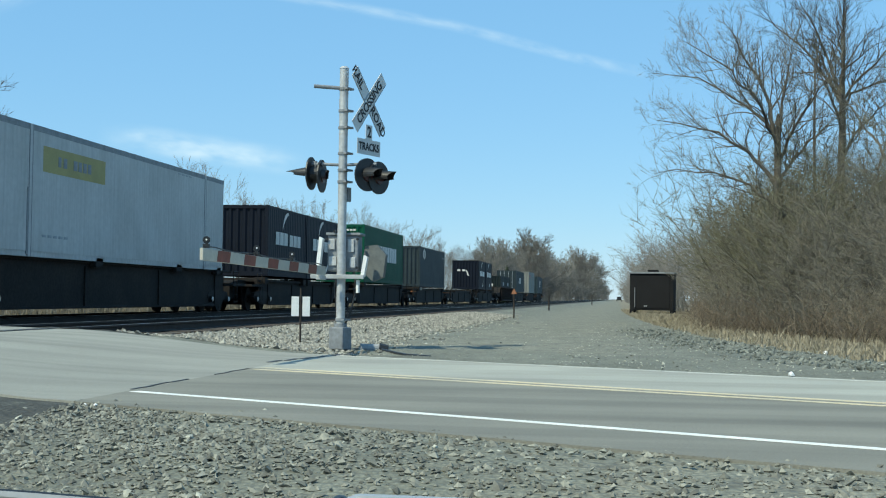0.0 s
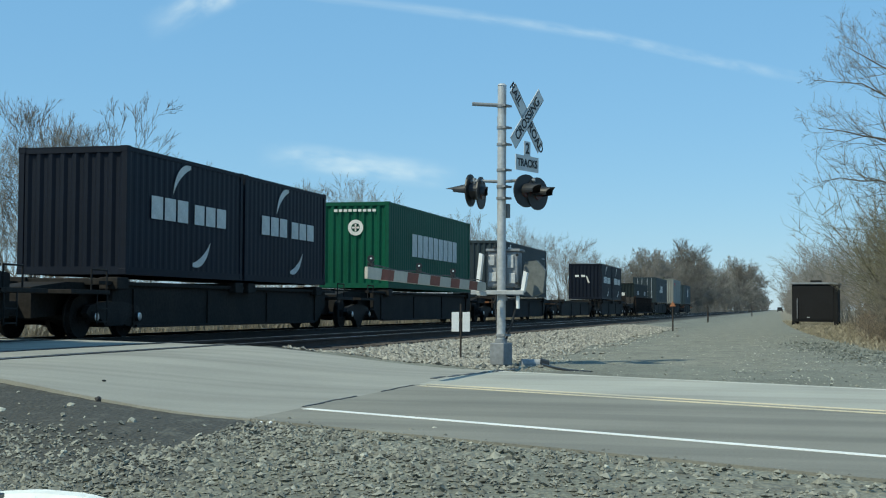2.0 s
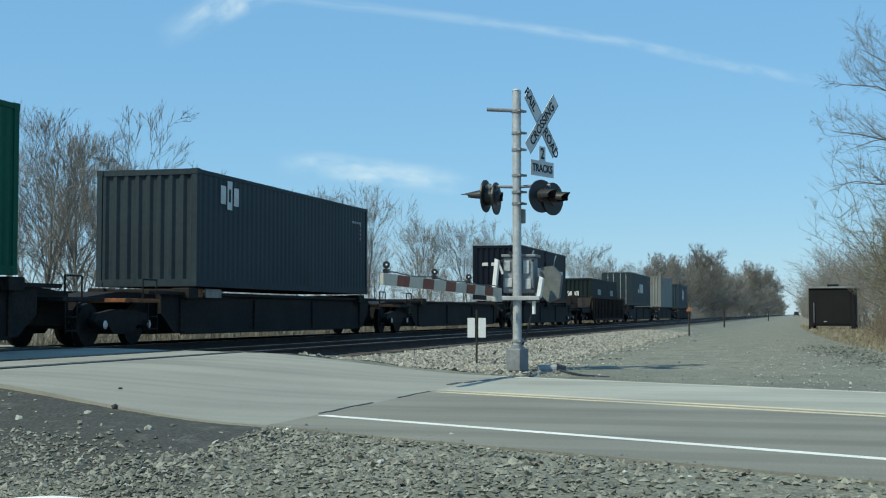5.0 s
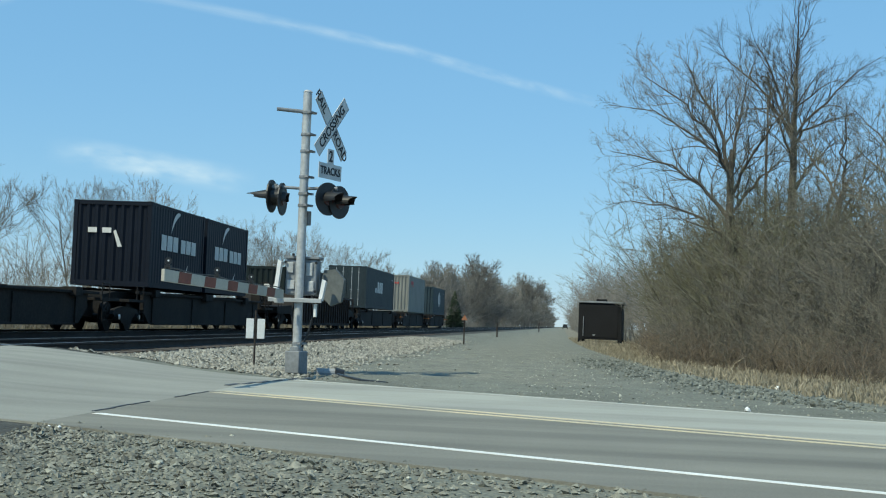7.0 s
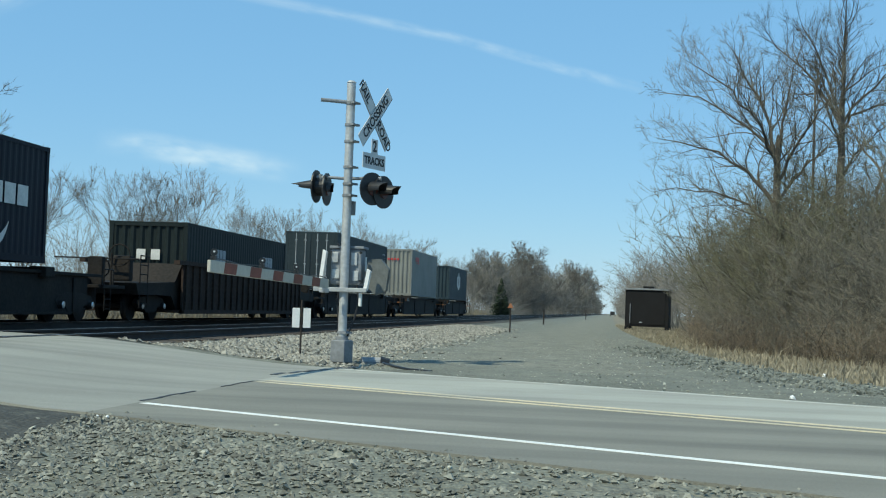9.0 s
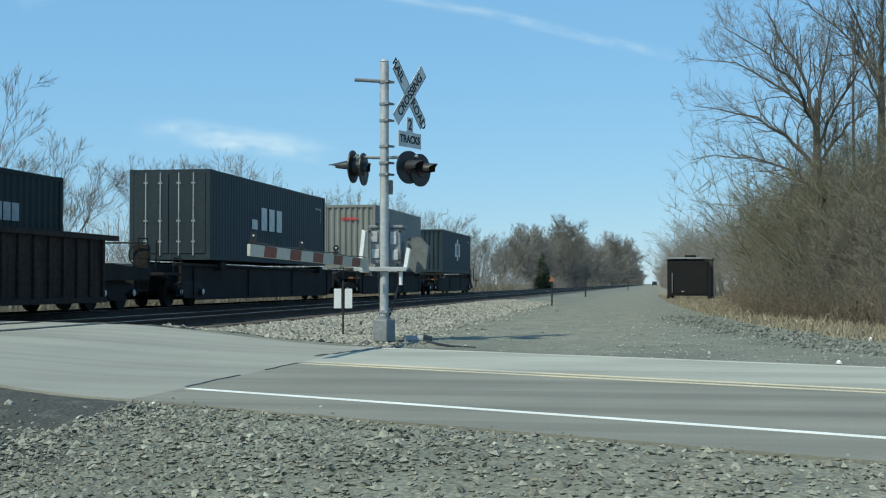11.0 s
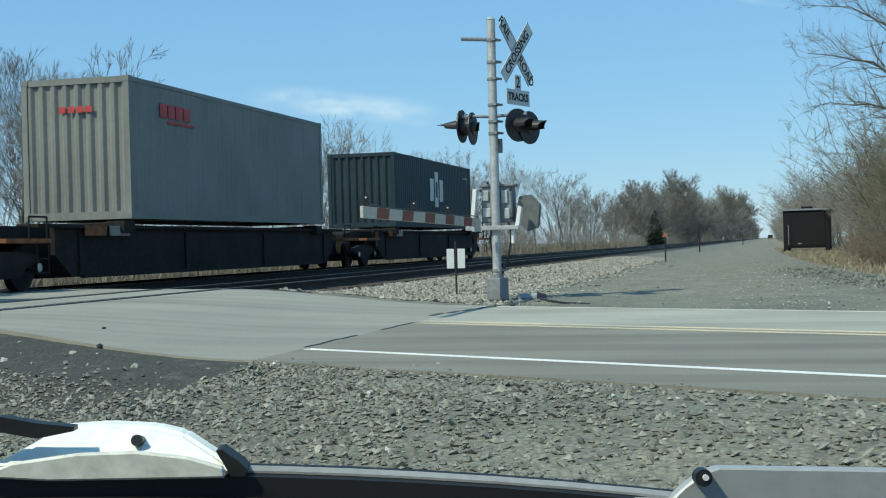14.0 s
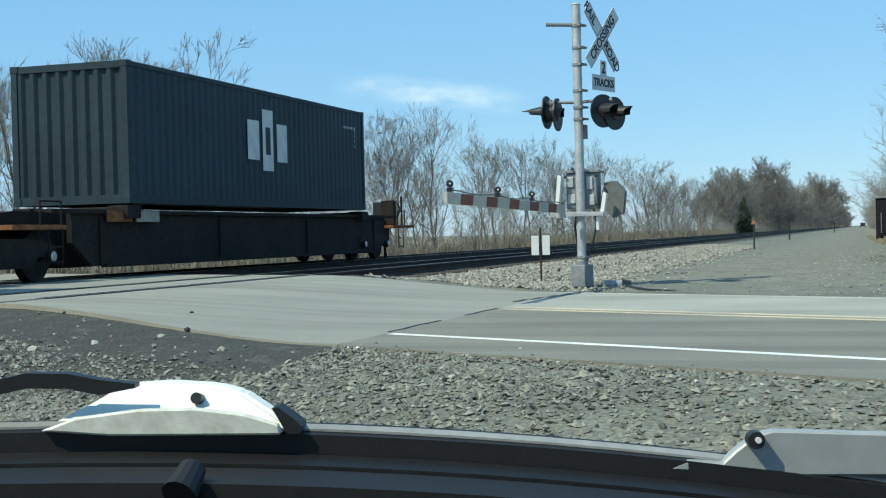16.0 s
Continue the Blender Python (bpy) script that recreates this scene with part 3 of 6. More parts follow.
# ---- crossing signal ----
def crossing_signal():
    """Mast with crossbuck, flashers and gate; local x runs along the signs' faces, -y is their front."""
    px, py = -4.17, 20.6
    root = thing("crossing_signal", pose(px, py, -0.02), "galvanized level-crossing mast with crossbuck, flashing lights and lowered gate arm", "crossing signal")
    face = pose(0, 0, 0, 0, 0, 70)  # fronts turn to the traffic along the road
    bm = bmesh.new()
    rod(bm, (0, 0, 0.05), (0, 0, 4.34), 0.068, sides=20)
    rod(bm, (0, 0, 4.34), (0, 0, 4.37), 0.076, 0.05, sides=20)
    part("mast", bm, M["galv"], root, smooth=False)
    bm = bmesh.new()
    box(bm, -0.13, 0.13, -0.125, 0.125, 0.0, 0.34, face, bevel=0.015)
    rod(bm, (0, 0, 0.33), (0, 0, 0.40), 0.10, sides=16)
    part("base_box", bm, M["galv_dark"], root, "grey steel junction base")
    for z in (4.02, 3.68, 3.42, 3.02, 2.76, 2.58, 0.46):
        bm = bmesh.new()
        rod(bm, (0, 0, z - 0.02), (0, 0, z + 0.02), 0.082, sides=16)
        box(bm, -0.10, 0.10, -0.12, -0.06, z - 0.015, z + 0.015, face)
        part("clamp", bm, M["galv_dark"], root, "dark clamp band")
    # old bracket at the top
    bm = bmesh.new()
    rod(bm, (-0.02, -0.02, 4.03), (-0.44, -0.16, 4.045), 0.03)
    rod(bm, (-0.06, 0.0, 3.86), (-0.05, -0.02, 3.7), 0.016)
    part("bracket", bm, M["galv_dark"], root, "grey bracket arm")
    # crossbuck
    cx, cz, off = 0.35, 3.85, -0.25
    for a, text, dy in ((45, "RAIL       ROAD", 0.012), (-45, "CROSSING", 0.0)):
        turn = face @ pose(cx, off + dy, cz, 0, a, 0)
        bm = bmesh.new()
        box(bm, -0.61, 0.61, -0.004, 0.004, -0.114, 0.114, turn)
        blade = part("crossbuck_blade", bm, M["white_sheet"], root, "white crossbuck blade with black letters")
        lettering("letter", text, 0.20, M["ink"], blade, turn @ pose(0, -0.007, -0.002), 0.004)
        bm = bmesh.new()
        for z in (-0.108, 0.108):
            box(bm, -0.60, 0.60, -0.008, -0.004, z - 0.004, z + 0.004, turn)
        split_parts("blade_border", bm, M["galv_dark"], blade)
    for name, w, h, z, text, size in (("number_plate", 0.19, 0.24, 3.37, "2", 0.24), ("tracks_plate", 0.70, 0.24, 3.14, "TRACKS", 0.165)):
        m = face @ pose(cx, off, z)
        bm = bmesh.new()
        box(bm, -w / 2, w / 2, -0.004, 0.004, -h / 2, h / 2, m)
        plate = part(name, bm, M["white_sheet"], root, "white plate with black letters")
        lettering("letter", text, size, M["ink"], plate, m @ pose(0, -0.007, 0), 0.005)
    # crossarm and flashers
    bm = bmesh.new()
    for s in (-1, 1):
        rod(bm, (0, 0, 2.84), (s * 0.43, -0.02, 2.86), 0.024)
        rod(bm, (s * 0.43, -0.02, 2.90), (s * 0.43, -0.02, 2.70), 0.03)
        rod(bm, (s * 0.30, -0.02, 2.85), (s * 0.53, -0.02, 2.85), 0.03)
    part("crossarm", bm, M["galv_dark"], root, "grey pipe crossarm")
    for (lx, ly, lz), heading in (((0.41, -0.12, 2.68), 53), ((0.55, 0.08, 2.65), 62), ((-0.50, 0.0, 2.71), -96), ((-0.33, 0.02, 2.67), 86)):
        reach, taper = (0.40, 0.075) if heading < 0 else (0.10, 0.02) if heading > 80 else (0.33, 0.03)
        m = Matrix.Translation((lx, ly, lz)) @ pose(0, 0, 0, 0, 0, heading)  # local -y is where the lamp looks
        bm = bmesh.new()
        rod(bm, m @ Vector((0, 0.015, 0)), m @ Vector((0, -0.008, 0)), 0.255, sides=28)
        back = part("flasher", bm, M["black"], root, "black round flasher background")
        bm = bmesh.new()
        rod(bm, m @ Vector((0, 0.15, 0)), m @ Vector((0, 0.015, 0)), 0.10, 0.12, sides=18)
        part("housing", bm, M["black"], back)
        bm = bmesh.new()
        rod(bm, m @ Vector((0, -0.008, 0)), m @ Vector((0, -0.03, 0)), 0.105, 0.095, sides=20)
        part("lens", bm, M["lens"], back, "unlit dark red lens")
        bm = bmesh.new()
        rings = []
        for k in range(7):
            d = reach * k / 6
            ring = []
            for i in range(13):
                a = radians(-20 + 220 * i / 12)
                r = 0.115 - taper * k / 6
                keep = 1 - 0.35 * (k / 6) * abs(math.cos(a)) ** 1.5
                ring.append(bm.verts.new(m @ Vector((r * math.cos(a), -0.01 - d * keep, r * math.sin(a)))))
            rings.append(ring)
        for p, q in zip(rings, rings[1:]):
            for i in range(12):
                bm.faces.new((p[i], p[i + 1], q[i + 1], q[i]))
        hood = part("hood", bm, M["black"], back, "black lamp hood")
        sol = hood.modifiers.new("thick", "SOLIDIFY")
        sol.thickness = 0.006
    # wiring box below the lights
    bm = bmesh.new()
    box(bm, 0.05, 0.15, -0.07, 0.05, 2.28, 2.50, face, bevel=0.01)
    part("junction_box", bm, M["galv_dark"], root, "grey cable box")
    # gate mechanism, behind the mast
    bm = bmesh.new()
    box(bm, -0.24, 0.24, 0.08, 0.46, 1.20, 1.76, bevel=0.03)
    part("gate_mechanism", bm, M["galv_dark"], root, "grey gate machine housing")
    bm = bmesh.new()
    box(bm, -0.26, 0.28, 0.05, 0.48, 1.76, 1.80, bevel=0.008)
    part("mechanism_lid", bm, M["galv_dark"], root, "flat lid of the housing")
    for x, z, w, h in ((-0.17, 1.62, 0.10, 0.16), (-0.15, 1.36, 0.12, 0.14), (0.13, 1.60, 0.10, 0.2), (0.16, 1.34, 0.09, 0.16)):
        bm = bmesh.new()
        box(bm, x - w / 2, x + w / 2, 0.055, 0.08, z - h / 2, z + h / 2, bevel=0.008)
        part("cover_plate", bm, M["galv"], root, "bolted cover plate")
    for x, z in ((-0.24, 1.70), (0.24, 1.70), (0.24, 1.26), (0.05, 1.82), (-0.12, 1.82)):
        bm = bmesh.new()
        rod(bm, (x, 0.06, z), (x, 0.02, z), 0.022, sides=8)
        part("bolt", bm, M["black"], root)
    bm = bmesh.new()
    box(bm, -0.46, 0.37, -0.12, -0.06, 1.085, 1.15, bevel=0.008)
    part("cross_beam", bm, M["galv"], root, "pale steel cross beam")
    for x0, x1, z0, z1 in ((-0.395, -0.335, 1.13, 1.70), (0.315, 0.365, 1.12, 1.42)):
        bm = bmesh.new()
        prism(bm, [(x0, z0), (x0 + 0.055, z0), (x1 + 0.055, z1), (x1, z1 + 0.03)], 0.14, Matrix.Translation((0, -0.02, 0)))
        part("support_arm", bm, M["white_paint"], root, "white gate-arm support")
    bm = bmesh.new()
    box(bm, 0.245, 0.285, -0.06, 0.04, 0.87, 1.07, bevel=0.006)
    part("contact_stop", bm, M["white_paint"], root, "small white stop below the beam")
    for k in range(4):
        bm = bmesh.new()
        prism(bm, [(0.26, 1.24), (0.46, 1.05), (0.62, 1.12), (0.66, 1.46), (0.52, 1.62), (0.34, 1.60)], 0.04, Matrix.Translation((0, 0.20 + 0.05 * k, 0)))
        part("counterweight", bm, M["weight"], root, "grey counterweight plate")
    # cables hanging to the base
    for s in (-1, 1):
        pts = [Vector((s * 0.13 + 0.06, 0.06, 1.2)), Vector((s * 0.17 + 0.06, 0.05, 0.95)), Vector((s * 0.12 + 0.05, 0.02, 0.65)), Vector((s * 0.06, 0.0, 0.34))]
        cable = new("cable", tubes("cable", [([p[:] for p in pts], [0.016] * 4, 8)], M["black"]))
        cable.parent = root
    # the arm: across the far lane, stripes of 0.4 m, three lamps
    a0, a1 = Vector((-0.20, -0.40, 1.20)), Vector((-0.36, -5.90, 1.27))
    d = (a1 - a0)
    L = d.length
    m = Matrix.Translation(a0) @ d.to_track_quat("X", "Z").to_matrix().to_4x4()
    bm = bmesh.new()
    box(bm, -0.10, L, -0.02, 0.02, -0.068, 0.068, m, bevel=0.006)
    arm = part("gate_arm", bm, M["arm_white"], root, "white gate arm with red stripes, lowered")
    for k in range(5):
        x0 = L - 0.5 - k * 1.02
        bm = bmesh.new()
        for y in (-0.0225, 0.0225):
            prism(bm, [(x0 + 0.02, -0.064), (x0 - 0.44, -0.064), (x0 - 0.485, 0.064), (x0 - 0.02, 0.064)], 0.003, m @ Matrix.Translation((0, y, 0)))
        part("stripe", bm, M["arm_red"], arm, "red reflective stripe")
    for x in (L - 0.16, L - 2.08, L - 3.74):
        bm = bmesh.new()
        rod(bm, m @ Vector((x, 0, 0.075)), m @ Vector((x, 0, 0.14)), 0.016, sides=8)
        rod(bm, m @ Vector((x - 0.03, -0.01, 0.165)), m @ Vector((x + 0.03, 0.01, 0.165)), 0.042, sides=14)
        box(bm, x - 0.035, x + 0.035, -0.03, 0.03, 0.075, 0.12, m)
        lamp = part("arm_lamp", bm, M["black"], arm, "small black arm lamp")
        # pale opaque disc paints the white glint on the lens
        bm = bmesh.new()
        rod(bm, m @ Vector((x + 0.03, 0.01, 0.168)), m @ Vector((x + 0.040, 0.014, 0.168)), 0.011, sides=12)
        part("lens", bm, M["lamp_glass"], lamp)
    pts = [m @ Vector((x, 0, 0.085 + 0.012 * math.sin(x * 4))) for x in np.linspace(0, L - 0.1, 16)]
    cable = new("cable", tubes("cable", [([p[:] for p in pts], [0.008] * 16, 6)], M["black"]))
    cable.parent = arm
    bm = bmesh.new()
    box(bm, -0.02, 0.22, -0.05, 0.05, -0.14, -0.075, m, bevel=0.01)
    part("arm_bracket", bm, M["galv"], arm, "steel arm bracket")


def small_signs():
    # two white plates back to back on a thin post
    z = float(ground_z(-5.69, 24.33))
    s = thing("track_sign", pose(-5.69, 24.33, z, 0, 0, 14), "two white rectangular plates on a thin dark post in the ballast", "sign")
    bm = bmesh.new()
    rod(bm, (0, 0, -0.05), (0, 0, 0.93 - z), 0.018, sides=8)
    part("post", bm, M["rust"], s, "thin dark steel post")
    for x0, x1 in ((-0.168, -0.032), (0.032, 0.168)):
        bm = bmesh.new()
        box(bm, x0, x1, -0.03, -0.02, 0.42 - z, 0.78 - z, bevel=0.004)
        part("plate", bm, M["white_paint"], s, "plain white plate")
    # orange triangle on a post further along
    x, y = -4.15, 54.6
    z = float(ground_z(x, y))
    s = thing("warning_sign", pose(x, y, z), "small orange triangular sign on a thin post", "sign")
    bm = bmesh.new()
    rod(bm, (0, 0, -0.05), (0, 0, 1.05), 0.03, sides=8)
    part("post", bm, M["rust"], s, "rusty post")
    bm = bmesh.new()
    prism(bm, [(-0.12, 0.98), (0.12, 0.98), (0.0, 1.2)], 0.012, Matrix.Translation((0, -0.04, 0)))
    part("plate", bm, M["orange"], s, "orange triangular plate")
    for x, y, h in ((-5.1, 99.7, 1.1), (-3.6, 178.0, 1.3)):
        bm = bmesh.new()
        z = float(ground_z(x, y))
        rod(bm, (x, y, z - 0.05), (x, y, z + h), 0.06, 0.05, sides=8)
        solid("marker_post", bm, M["rust"], "short dark marker post beside the track", "post")
    # old ties and a dark clump beside the mast's base
    bm = bmesh.new()
    rod(bm, (-3.88, 20.75, 0.0), (-3.60, 20.85, 0.0), 0.07, 0.065, sides=12)
    solid("concrete_pipe", bm, M["concrete"], "short broken concrete pipe lying in the ballast", "pipe")
    bm = bmesh.new()
    rod(bm, (-3.60, 20.85, 0.01), (-3.46, 20.87, 0.0), 0.075, 0.05, sides=7)
    solid("rubble", bm, M["black"], "dark lump of rubble at the pipe's end", "rubble")
    bm = bmesh.new()
    pts = [Vector((-3.5, 20.5, -0.01)), Vector((-3.2, 19.7, -0.01)), Vector((-2.9, 19.1, -0.02)), Vector((-2.5, 18.65, -0.02))]
    for a, b in zip(pts, pts[1:]):
        rod(bm, a, b, 0.022, sides=8)
    solid("loose_cable", bm, M["black"], "black cable lying along the road's edge", "cable")


def debris():
    rnd = random.Random(12)
    for x, y, r, mat, label in ((-5.70, 10.7, 0.035, "rubber", "small dark lump of rubber on the asphalt"), (-6.45, 12.2, 0.02, "rubber", "small dark scrap on the asphalt"), (-3.77, 9.6, 0.016, "white_paint", "white chip on the asphalt"), (-3.67, 9.55, 0.016, "white_paint", "white chip on the asphalt"), (3.3, 22.1, 0.05, "white_paint", "white scrap of litter in the gravel"), (2.0, 15.7, 0.04, "white_paint", "white scrap of litter at the road's edge")):
        bm = bmesh.new()
        bmesh.ops.create_icosphere(bm, subdivisions=1, radius=r)
        for v in bm.verts:
            v.co *= rnd.uniform(0.7, 1.3)
            v.co.z = max(-0.4 * r, v.co.z * 0.8)
        on_road = -1.0 < float(across(x, y)) < 6.5
        z = float(road_z(x)) if on_road else float(ground_z(x, y))
        bmesh.ops.translate(bm, verts=bm.verts, vec=(x, y, z + 0.4 * r))
        solid("road_debris", bm, M[mat], label, "litter")


def far_pickup():
    t = thing("pickup_truck", pose(-0.4, 498, float(ground_z(-0.4, 498))), "small dark pickup truck far down the trackside lane", "vehicle")
    bm = bmesh.new()
    box(bm, -0.95, 0.95, -2.6, 2.6, 0.45, 1.05, bevel=0.08)
    box(bm, -0.85, 0.85, -0.4, 1.4, 1.05, 1.75, bevel=0.12)
    part("body", bm, M["black"], t, "dark body and cab")
    for x in (-0.85, 0.85):
        for y in (-1.7, 1.7):
            bm = bmesh.new()
            rod(bm, (x - 0.12, y, 0.38), (x + 0.12, y, 0.38), 0.38, sides=16)
            part("wheel", bm, M["rubber"], t)
        bm = bmesh.new()
        box(bm, x - 0.15 if x > 0 else x, x if x > 0 else x + 0.15, -2.64, -2.6, 0.7, 0.85)
        part("headlight", bm, M["lamp_glass"], t, "pale headlight")


def build_hut():
    h = thing("signal_hut", pose(1.93, 78.3, float(ground_z(1.93, 78.3)), 0, 0, -6), "black-painted steel trackside hut on short legs", "hut")
    bm = bmesh.new()
    box(bm, -1.22, 1.22, -1.0, 1.0, 0.22, 2.28, bevel=0.03)
    part("body", bm, M["hut"], h, "black sheet body")
    bm = bmesh.new()
    box(bm, -1.30, 1.30, -1.08, 1.08, 2.28, 2.38, bevel=0.02)
    part("roof", bm, M["galv_dark"], h, "flat roof with a grey rim")
    bm = bmesh.new()
    box(bm, -0.30, 0.30, -0.25, 0.25, 2.38, 2.52, bevel=0.03)
    part("vent", bm, M["hut"], h, "low roof vent")
    for x in (-1.12, 1.12):
        for y in (-0.9, 0.9):
            bm = bmesh.new()
            box(bm, x - 0.11, x + 0.11, y - 0.1, y + 0.1, -0.06, 0.22)
            part("leg", bm, M["hut"], h)
    bm = bmesh.new()
    box(bm, -0.86, 1.0, -1.03, -1.0, 0.34, 2.16, bevel=0.008)
    door = part("door", bm, M["hut"], h, "closed black door")
    bm = bmesh.new()
    rod(bm, (-0.93, -1.06, 0.4), (-0.93, -1.06, 1.5), 0.025, sides=8)
    part("handle", bm, M["galv_dark"], door, "upright grey handle")
    bm = bmesh.new()
    box(bm, -0.42, -0.26, -1.034, -1.03, 0.44, 0.49)
    part("label_plate", bm, M["mark_grey"], door, "small pale plate")


# ---- trees and brush ----
def tubes(name, limbs, mat):
    """One mesh of tapered limbs; each limb is a list of points with radii."""
    groups = {}
    for pts, rad, k in limbs:
        groups.setdefault((len(pts), k), []).append((pts, rad))
    vs, fs, cones, base = [], [], [], 0
    for (n, k), some in groups.items():
        P = np.array([p for p, _ in some], dtype=float)
        R = np.array([r for _, r in some], dtype=float)
        T = np.gradient(P, axis=1)
        T /= np.linalg.norm(T, axis=-1, keepdims=True) + 1e-9
        ref = np.where(np.abs(T[..., 2:3]) > 0.9, np.array([1.0, 0, 0]), np.array([0, 0, 1.0]))
        U = np.cross(T, ref)
        U /= np.linalg.norm(U, axis=-1, keepdims=True) + 1e-9
        V = np.cross(T, U)
        ang = np.arange(k) * 2 * np.pi / k
        ring = P[:, :, None] + R[:, :, None, None] * (np.cos(ang)[:, None] * U[:, :, None] + np.sin(ang)[:, None] * V[:, :, None])
        m = len(some)
        vs.append(ring.reshape(-1, 3))
        idx = base + np.arange(m * n * k).reshape(m, n, k)
        nxt = np.roll(idx, -1, axis=2)
        if n == 2:  # a twig's end runs out to a point
            tip = np.broadcast_to(idx[:, 1:, :1], idx[:, 1:].shape)
            cones.append(np.stack([idx[:, :-1], nxt[:, :-1], tip], -1).reshape(-1, 3))
        else:
            fs.append(np.stack([idx[:, :-1], nxt[:, :-1], nxt[:, 1:], idx[:, 1:]], -1).reshape(-1, 4))
        base += m * n * k
    faces = [tuple(f) for some in fs + cones for f in some.tolist()]
    me = bpy.data.meshes.new(name)
    me.from_pydata(np.concatenate(vs).tolist(), [], faces)
    me.materials.append(mat)
    me.polygons.foreach_set("use_smooth", [True] * len(me.polygons))
    return me


def grow(rnd, start, way, length, radius, depth, out, spread=38, up=0.25, kids=(5, 8), thin=0.006, wander=0.16, shrink=(0.45, 0.7)):
    n = 6 if depth >= 2 else 4 if depth == 1 and radius > 0.012 else 3 if depth == 1 else 2
    pts, rad = [Vector(start)], [radius]
    d = Vector(way).normalized()
    for i in range(1, n):
        d = (d + Vector((rnd.gauss(0, wander), rnd.gauss(0, wander), rnd.gauss(0, wander) + up * 0.12))).normalized()
        pts.append(pts[-1] + d * length / (n - 1))
        rad.append(max(thin * 0.6, radius * (1 - 0.75 * i / (n - 1))))
    out[depth].append(([p[:] for p in pts], rad, 7 if radius > 0.08 else 5 if radius > 0.03 else 3))
    if depth == 0:
        return
    for c in range(rnd.randint(*kids)):
        f = rnd.uniform(0.25, 1.0)
        k = min(n - 2, int(f * (n - 1)))
        p = pts[k].lerp(pts[k + 1], f * (n - 1) - k)
        axis = (pts[k + 1] - pts[k]).normalized()
        side = axis.cross(Vector((rnd.gauss(0, 1), rnd.gauss(0, 1), rnd.gauss(0, 1)))).normalized()
        a = radians(rnd.gauss(spread, 11))
        w = axis * math.cos(a) + side * math.sin(a) + Vector((0, 0, up))
        here = rad[k]
        grow(rnd, p, w, length * rnd.uniform(*shrink) * (1.15 - 0.4 * f), max(thin, here * rnd.uniform(0.42, 0.65)), depth - 1, out, spread, up, kids, thin, wander, shrink)


def bare_tree(name, m, height, seed, label, trunk_mat, twig_mat, depth=4, radius=0.16, kids=(5, 8), spread=38, fork=0.45, up=0.3, limbs=7, thin=0.006, group="", shrink=(0.45, 0.7), reach=1.0):
    rnd = random.Random(seed)
    root = thing(name, m, label, "tree", group)
    trunk = [Vector((0, 0, -0.1))]
    d = Vector((rnd.gauss(0, 0.06), rnd.gauss(0, 0.06), 1)).normalized()
    n = 9
    rad = [radius * 1.25]
    for i in range(1, n):
        d = (d + Vector((rnd.gauss(0, 0.07), rnd.gauss(0, 0.07), 0.05))).normalized()
        trunk.append(trunk[-1] + d * height * 0.72 / (n - 1))
        rad.append(radius * (1 - 0.72 * i / (n - 1)))
    me = tubes("trunk", [([p[:] for p in trunk], rad, 10)], trunk_mat)
    ob = new("trunk", me)
    ob.parent = root
    out = {k: [] for k in range(depth + 1)}
    for k in range(limbs):
        f = fork + (1 - fork) * (k + rnd.uniform(0, 0.9)) / limbs
        f = min(f, 0.99)
        i = min(n - 2, int(f * (n - 1)))
        p = trunk[i].lerp(trunk[i + 1], f * (n - 1) - i)
        az = rnd.uniform(0, 2 * math.pi)
        tilt = radians(rnd.gauss(spread + 14 - 26 * (f - fork) / (1 - fork), 8))
        w = Vector((math.sin(tilt) * math.cos(az), math.sin(tilt) * math.sin(az), math.cos(tilt)))
        grow(rnd, p, w, reach * height * rnd.uniform(0.32, 0.5) * (1.2 - 0.5 * f), rad[i] * rnd.uniform(0.45, 0.7), depth - 1, out, spread, up, kids, thin, 0.17, shrink)
    thick = [x for k in out for x in out[k] if x[1][0] > 0.02]
    fine = [x for k in out for x in out[k] if x[1][0] <= 0.02]
    if thick:
        ob = new("branchwork", tubes("branchwork", thick, trunk_mat))
        ob.parent = root
    if fine:
        ob = new("crown", tubes("crown", fine, twig_mat))
        ob.parent = root
    return root


